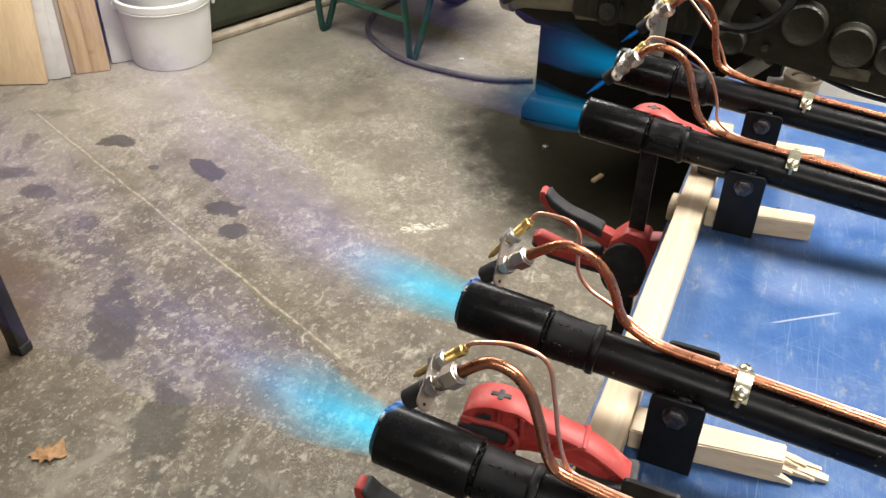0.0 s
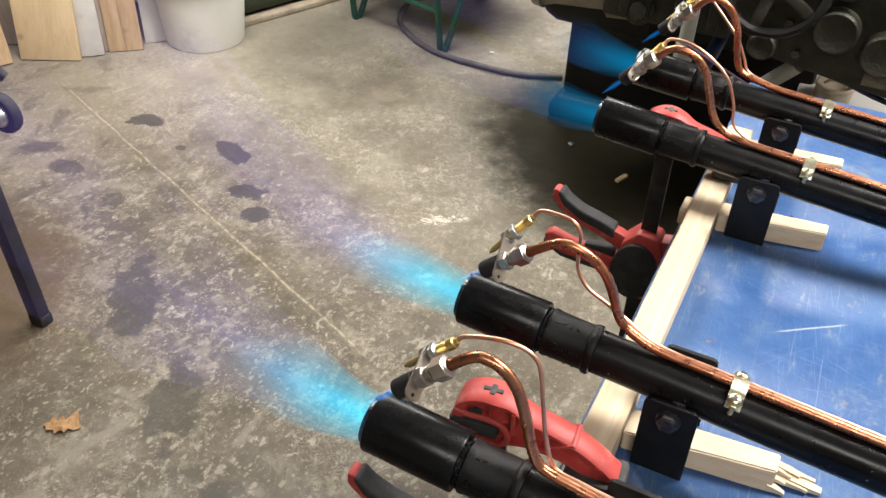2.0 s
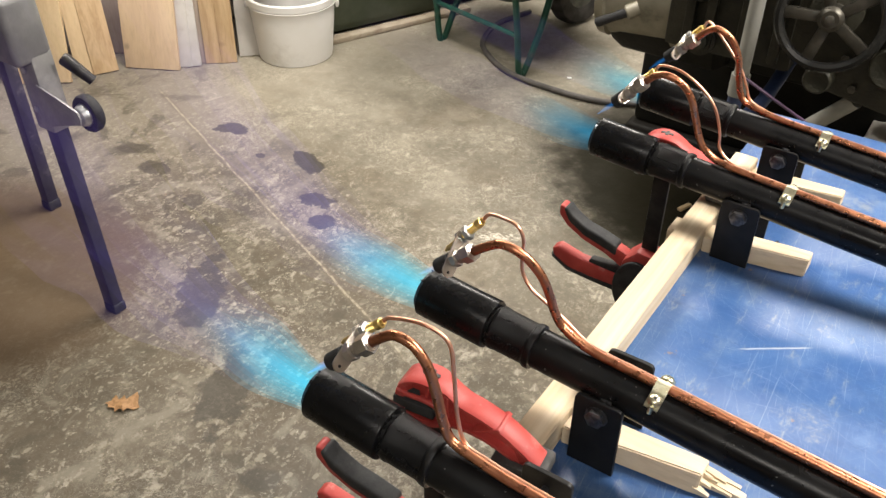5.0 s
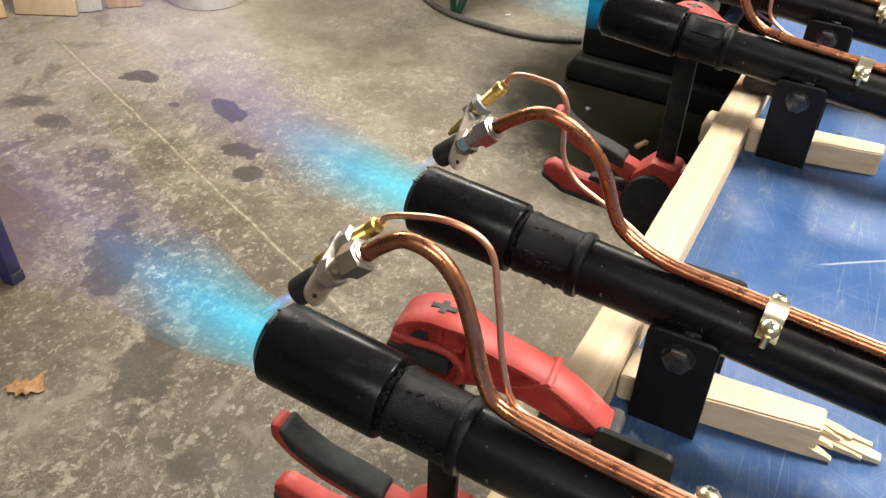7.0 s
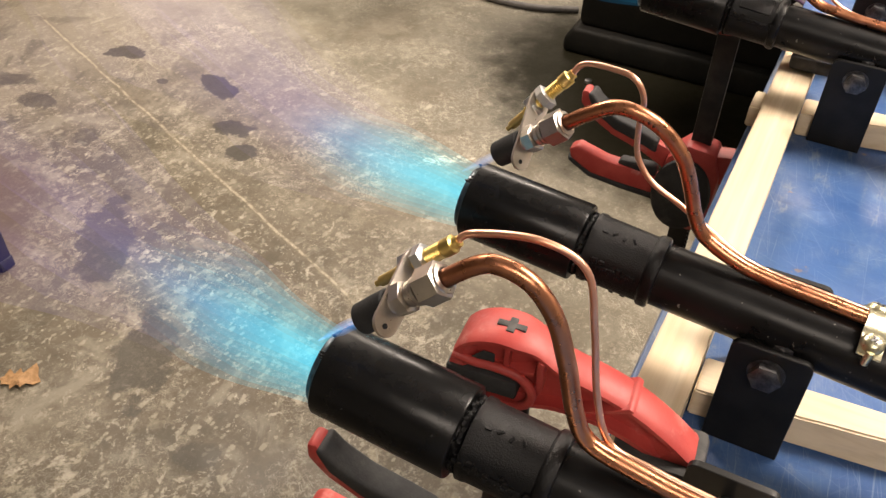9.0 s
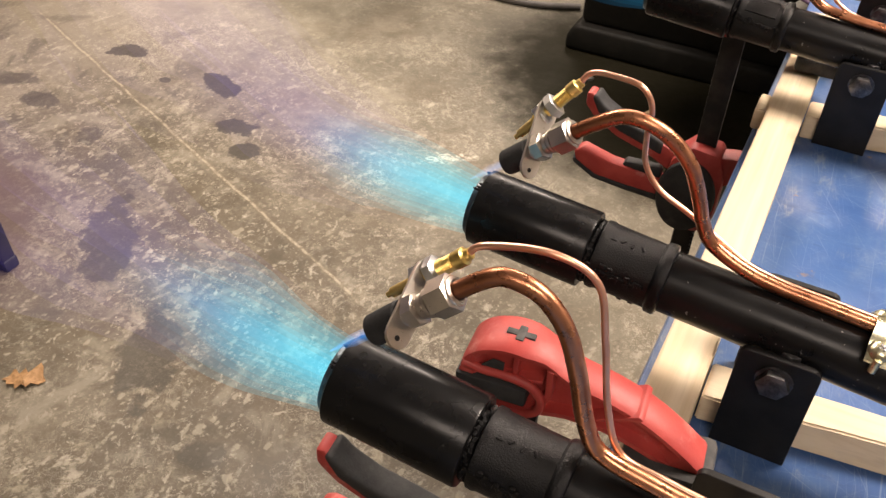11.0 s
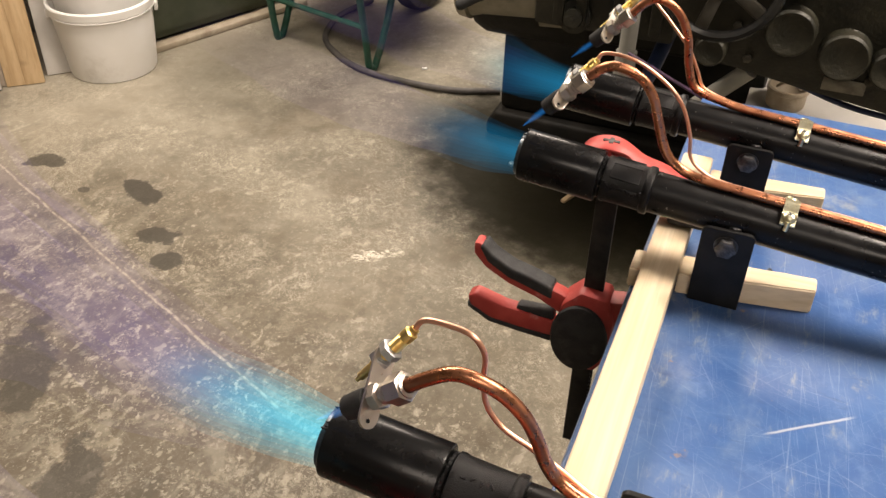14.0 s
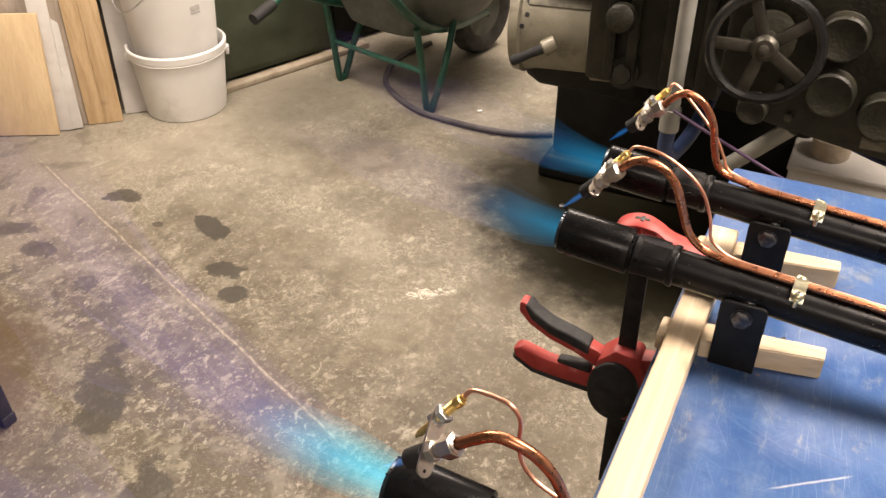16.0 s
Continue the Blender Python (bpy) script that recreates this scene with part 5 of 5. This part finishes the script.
# ---- old machine tool ----
def machine():
    m = thing("milling_machine", Matrix.Translation((0, 0, 0)), "old oily dark green machine tool with a spoked handwheel", "machine")
    FY = 1.95
    col = prism([(-0.66, 0.084), (0.10, 0.084), (0.06, 1.5), (-0.65, 1.5)], 2.61, 3.5, 0.02)
    part("column", col, MACHINE_SHADED, m)
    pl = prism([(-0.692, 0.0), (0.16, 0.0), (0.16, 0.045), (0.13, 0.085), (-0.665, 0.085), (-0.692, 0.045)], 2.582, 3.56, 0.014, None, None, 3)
    part("plinth", pl, MACHINE_SHADED, m, "rounded black cast plinth")
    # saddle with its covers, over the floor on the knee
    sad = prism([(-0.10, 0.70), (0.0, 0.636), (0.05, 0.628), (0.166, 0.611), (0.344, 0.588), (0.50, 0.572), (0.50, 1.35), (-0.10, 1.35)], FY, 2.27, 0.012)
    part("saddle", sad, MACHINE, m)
    part("knee", span(-0.50, 0.10, 2.25, 2.61, 0.50, 1.30, 0.02, 3), MACHINE_SHADED, m)
    part("slide", span(-0.42, -0.11, FY + 0.13, 2.24, 0.60, 1.30, 0.012), MACHINE, m)
    for x in (-0.36, -0.31, -0.23, -0.15):
        part("guide_rib", span(x - 0.012, x + 0.012, FY + 0.112, FY + 0.129, 0.62, 1.30, 0.004), MACHINE, m)
    for x, z, r in ((0.112, 0.842, 0.045), (0.114, 0.730, 0.045), (0.215, 0.700, 0.045), (0.297, 0.689, 0.036), (-0.02, 0.67, 0.03)):
        fm = axis_frame((x, FY, z), (0, -1, 0))
        cv = part("round_cover", lathe([(0, 0), (0, r + 0.002), (0.004, r), (0.026, r), (0.031, r - 0.004), (0.031, r - 0.007), (0.029, r - 0.010), (0.028, 0)], 40, fm), MACHINE, m)
    part("name_plate", span(0.192, 0.268, FY - 0.004, FY - 0.0005, 0.624, 0.650, 0.001), TAG, m, "small aged metal plate")
    for x, z in ((0.02, 0.72), (0.05, 0.66), (0.27, 0.655), (0.31, 0.88)):
        part("screw", hexagon(0.009, 0, 0.008, axis_frame((x, FY, z), (0, -1, 0))), WORN_IRON, m)
    # handwheel
    hm = axis_frame((-0.014, FY - 0.10, 0.833), (0.05, -1, 0.12)) @ Matrix.Diagonal((1, 0.93, 0.93, 1))
    hw = part("handwheel", lathe([(-0.012, 0.098), (-0.014, 0.104), (-0.008, 0.113), (0.004, 0.116), (0.013, 0.111), (0.015, 0.103), (0.010, 0.096), (0.0, 0.0935), (-0.012, 0.098)], 64, hm), RIM_BLACK, m, "black handwheel rim polished by use")
    for k in range(5):
        a = 2 * math.pi * k / 5 + 0.35
        sm = hm @ Matrix.Rotation(a, 4, "X")
        sp = prism([(-0.006, 0.018), (0.006, 0.018), (0.005, 0.097), (-0.007, 0.097)], -0.0105, 0.0105, 0.003)
        for v in sp.verts:
            v.co.y *= 0.9 + 0.35 * abs(v.co.z - 0.05) / 0.05
        bmesh.ops.transform(sp, matrix=sm, verts=sp.verts[:])
        part("spoke", sp, WORN_IRON, hw)
    part("hub", lathe([(-0.085, 0), (-0.085, 0.020), (-0.012, 0.022), (-0.010, 0.028), (0.010, 0.027), (0.014, 0.020), (0.018, 0.018), (0.018, 0.010), (0.030, 0.009), (0.032, 0)], 32, hm), WORN_IRON, hw)
    part("dial", lathe([(-0.085, 0), (-0.085, 0.055), (-0.055, 0.055), (-0.052, 0.045), (-0.052, 0)], 40, hm), MACHINE, hw)
    # barrel head
    bx = axis_frame((-0.64, 2.22, 0.665), (1, 0.10, 0.02))
    br = part("barrel", lathe([(0, 0), (0.0, 0.100), (0.006, 0.125), (0.03, 0.130), (0.035, 0.122), (0.20, 0.122), (0.205, 0.134), (0.26, 0.134), (0.265, 0.12), (0.40, 0.12), (0.40, 0)], 56, bx), OLIVE, m, "worn olive cylindrical head")
    part("scale_strip", box(0.15, 0.004, 0.026, bx @ Matrix.Rotation(radians(138), 4, "X") @ Matrix.Translation((0.125, 0.1225, 0)), 0.001), TAG, br)
    for k, (u, a) in enumerate(((0.02, 168), (0.030, 155), (0.030, 140), (0.034, 126), (0.02, 112))):
        part("hole", lathe([(0.1195, 0), (0.1195, 0.006), (0.1235, 0.006), (0.1235, 0)], 12, bx @ Matrix.Translation((u + 0.02, 0, 0)) @ Matrix.Rotation(radians(a), 4, "X") @ Matrix.Rotation(math.pi / 2, 4, "Z")), RUBBER, br)
    # near-black body added in place of the shade under the head
    part("belly", lathe([(0.05, 0), (0.06, 0.10), (0.09, 0.115), (0.34, 0.115), (0.37, 0.09), (0.37, 0)], 40, axis_frame((-0.66, 2.25, 0.615), (1, 0.08, -0.05))), MACHINE_SHADED, m, "near-black stand-in for the head's shaded underside")
    part("ledge", box(0.36, 0.10, 0.016, Matrix.Translation((-0.45, 2.18, 0.806)), 0.003), OLIVE, m)
    lv = part("lever", lathe([(0, 0), (0, 0.012), (0.03, 0.012), (0.04, 0.0105), (0.085, 0.013), (0.092, 0.009), (0.094, 0)], 20, axis_frame((-0.515, 2.085, 0.660), (-0.78, -0.45, -0.36))), RUBBER, m, "dark brown lever grip")
    part("lever_boss", lathe([(0, 0), (0, 0.018), (0.03, 0.019), (0.034, 0.014), (0.034, 0)], 20, axis_frame((-0.500, 2.097, 0.668), (-0.75, -0.45, -0.42))), OLIVE, lv)
    part("knob", lathe([(0, 0), (0, 0.028), (0.03, 0.034), (0.06, 0.030), (0.066, 0.02), (0.066, 0)], 28, axis_frame((-0.335, 2.07, 0.765), (0.05, -1, 0.3))), MACHINE, m)
    part("knob", lathe([(0, 0), (0, 0.036), (0.01, 0.036), (0.012, 0.022), (0.03, 0.020), (0.032, 0)], 28, axis_frame((-0.325, 2.08, 0.632), (0.05, -1, 0.2))), MACHINE, m)
    # conduit
    cd = part("conduit", tube([(-0.178, 1.93, 0.615), (-0.178, 1.93, 1.30)], 0.0165, 20, 2, False), PIPE_GREY, m, "grey vertical conduit pipe")
    part("collar", tube([(-0.178, 1.93, 0.590), (-0.178, 1.93, 0.640)], 0.021, 20, 2, False), PIPE_GREY, cd)
    part("hose_end", tube([(-0.178, 1.93, 0.592), (-0.179, 1.935, 0.54), (-0.172, 1.99, 0.50), (-0.15, 2.10, 0.52), (-0.13, 2.22, 0.60)], 0.017, 16, 6), PIPE_BLUE, cd, "dark blue flexible hose")
    part("brace", tube([(-0.06, 2.04, 0.47), (0.06, 1.99, 0.62)], 0.018, 12, 2, False), PIPE_GREY, m)


machine()


def loose_tube(name, pts, r, material, label, category):
    return tagged(part(name, tube(pts, r, 10, 8), material), label, category)


loose_tube("cable", [(-0.17, 1.91, 0.645), (-0.05, 1.86, 0.62), (0.10, 1.82, 0.58), (0.32, 1.76, 0.53), (0.7, 1.7, 0.50), (1.0, 1.8, 0.3), (1.1, 1.9, 0.01)], 0.0035, CABLE, "thin purple cable hanging past the machine", "cable")
loose_tube("blue_hose", [(0.04, 2.08, 0.60), (0.16, 2.04, 0.582), (0.34, 2.0, 0.566), (0.8, 2.0, 0.57)], 0.006, PIPE_BLUE, "dark blue hose along the machine", "hose")
loose_tube("floor_hose", [(-1.50, 3.42, 0.012), (-1.545, 3.22, 0.012), (-1.50, 3.02, 0.012), (-1.39, 2.90, 0.012), (-1.24, 2.815, 0.012), (-1.05, 2.79, 0.012), (-0.88, 2.80, 0.012), (-0.74, 2.86, 0.012)], 0.011, HOSE, "grey rubber hose lying on the concrete", "hose")


def crate():
    c = thing("storage_box", pose(0.44, 2.72, 0, 0, 0, 0), "pale dusty box on the floor behind the table", "box")
    part("body", span(-0.38, 0.6, -0.28, 0.25, 0, 0.285, 0.008), PALE_BOARD, c)
    part("lid", span(-0.385, 0.605, -0.285, 0.255, 0.2855, 0.300, 0.004), PALE_BOARD, c)
    p = thing("clay_pot", Matrix.Translation((0.150, 2.535, 0.300)) @ Matrix.Diagonal((0.72, 0.72, 0.72, 1)), "beige round pot on a pale box", "pot")
    up = Matrix.Rotation(-math.pi / 2, 4, "Y")
    part("body", lathe([(0, 0), (0, 0.06), (0.01, 0.068), (0.06, 0.07), (0.064, 0.074), (0.078, 0.074), (0.08, 0.066), (0.02, 0.058), (0.02, 0)], 36, up), CLAY, p)
    part("handle", tube([(-0.04, -0.02, 0.079), (-0.02, -0.03, 0.10), (0.02, -0.03, 0.10), (0.04, -0.02, 0.079)], 0.006, 8, 6), CLAY, p)


crate()


# ---- small things on the floor ----
def leaf(at, size, turn):
    bm = bmesh.new()
    out = [(-1, 0), (-.6, .22), (-.55, .5), (-.3, .3), (-.1, .62), (.1, .33), (.4, .55), (.42, .22), (.8, .28), (1, 0), (.75, -.25), (.4, -.2), (.35, -.55), (.05, -.3), (-.15, -.6), (-.3, -.28), (-.6, -.4), (-.62, -.15)]
    mid = [bm.verts.new((x * size, 0, 0.004 + 0.004 * math.cos(x * 3))) for x in (-.8, 0, .8)]
    vs = [bm.verts.new((x * size, y * size, 0.002 + 0.012 * abs(y) * (1 + 0.5 * math.sin(7 * x)))) for x, y in out]
    for a, b in zip(vs, vs[1:] + vs[:1]):
        xm = (a.co.x + b.co.x) / 2 / size
        bm.faces.new((mid[0 if xm < -.4 else 2 if xm > .4 else 1], a, b))
    bmesh.ops.holes_fill(bm, edges=bm.edges[:], sides=8)
    bmesh.ops.solidify(bm, geom=bm.faces[:], thickness=0.0008)
    bmesh.ops.transform(bm, matrix=pose(*at, 0, 0, turn), verts=bm.verts[:])
    return tagged(part("dry_leaf", bm, LEAF), "crumpled dry brown leaf on the concrete", "leaf")


leaf((-1.10, 0.817, 0.0005), 0.042, 25)
tagged(part("floor_nut", hexagon(0.011, 0, 0.009, pose(-0.551, 2.436, 0.0, 0, -90, 0)), ZINC), "small steel nut lying on the concrete", "nut")
tagged(part("wood_chip", box(0.05, 0.014, 0.010, pose(-0.347, 2.322, 0.0055, 0, 0, 70), 0.002), BOARD_PALE), "small pale wood offcut on the concrete", "wood chip")
tagged(part("chalk_bit", box(0.018, 0.010, 0.006, pose(-1.05, 2.93, 0.0035, 0, 0, 20), 0.002), WHITE_TUB), "small white chip on the concrete", "chip")


# ---- ceiling lights ----
for at, watts in LAMPS:
    l = thing("ceiling_light", pose(at[0], at[1], 2.70, 0, 0, at[5]), "wide pale panel light under the ceiling", "ceiling light", "ceiling lights")
    part("housing", box(1.25, 0.66, 0.06, Matrix.Translation((0, 0, -0.032)), 0.006), CEIL_PAINT, l)
    part("diffuser", box(1.22, 0.63, 0.02, Matrix.Translation((0, 0, -0.074)), 0.004), WHITE_TUB, l)
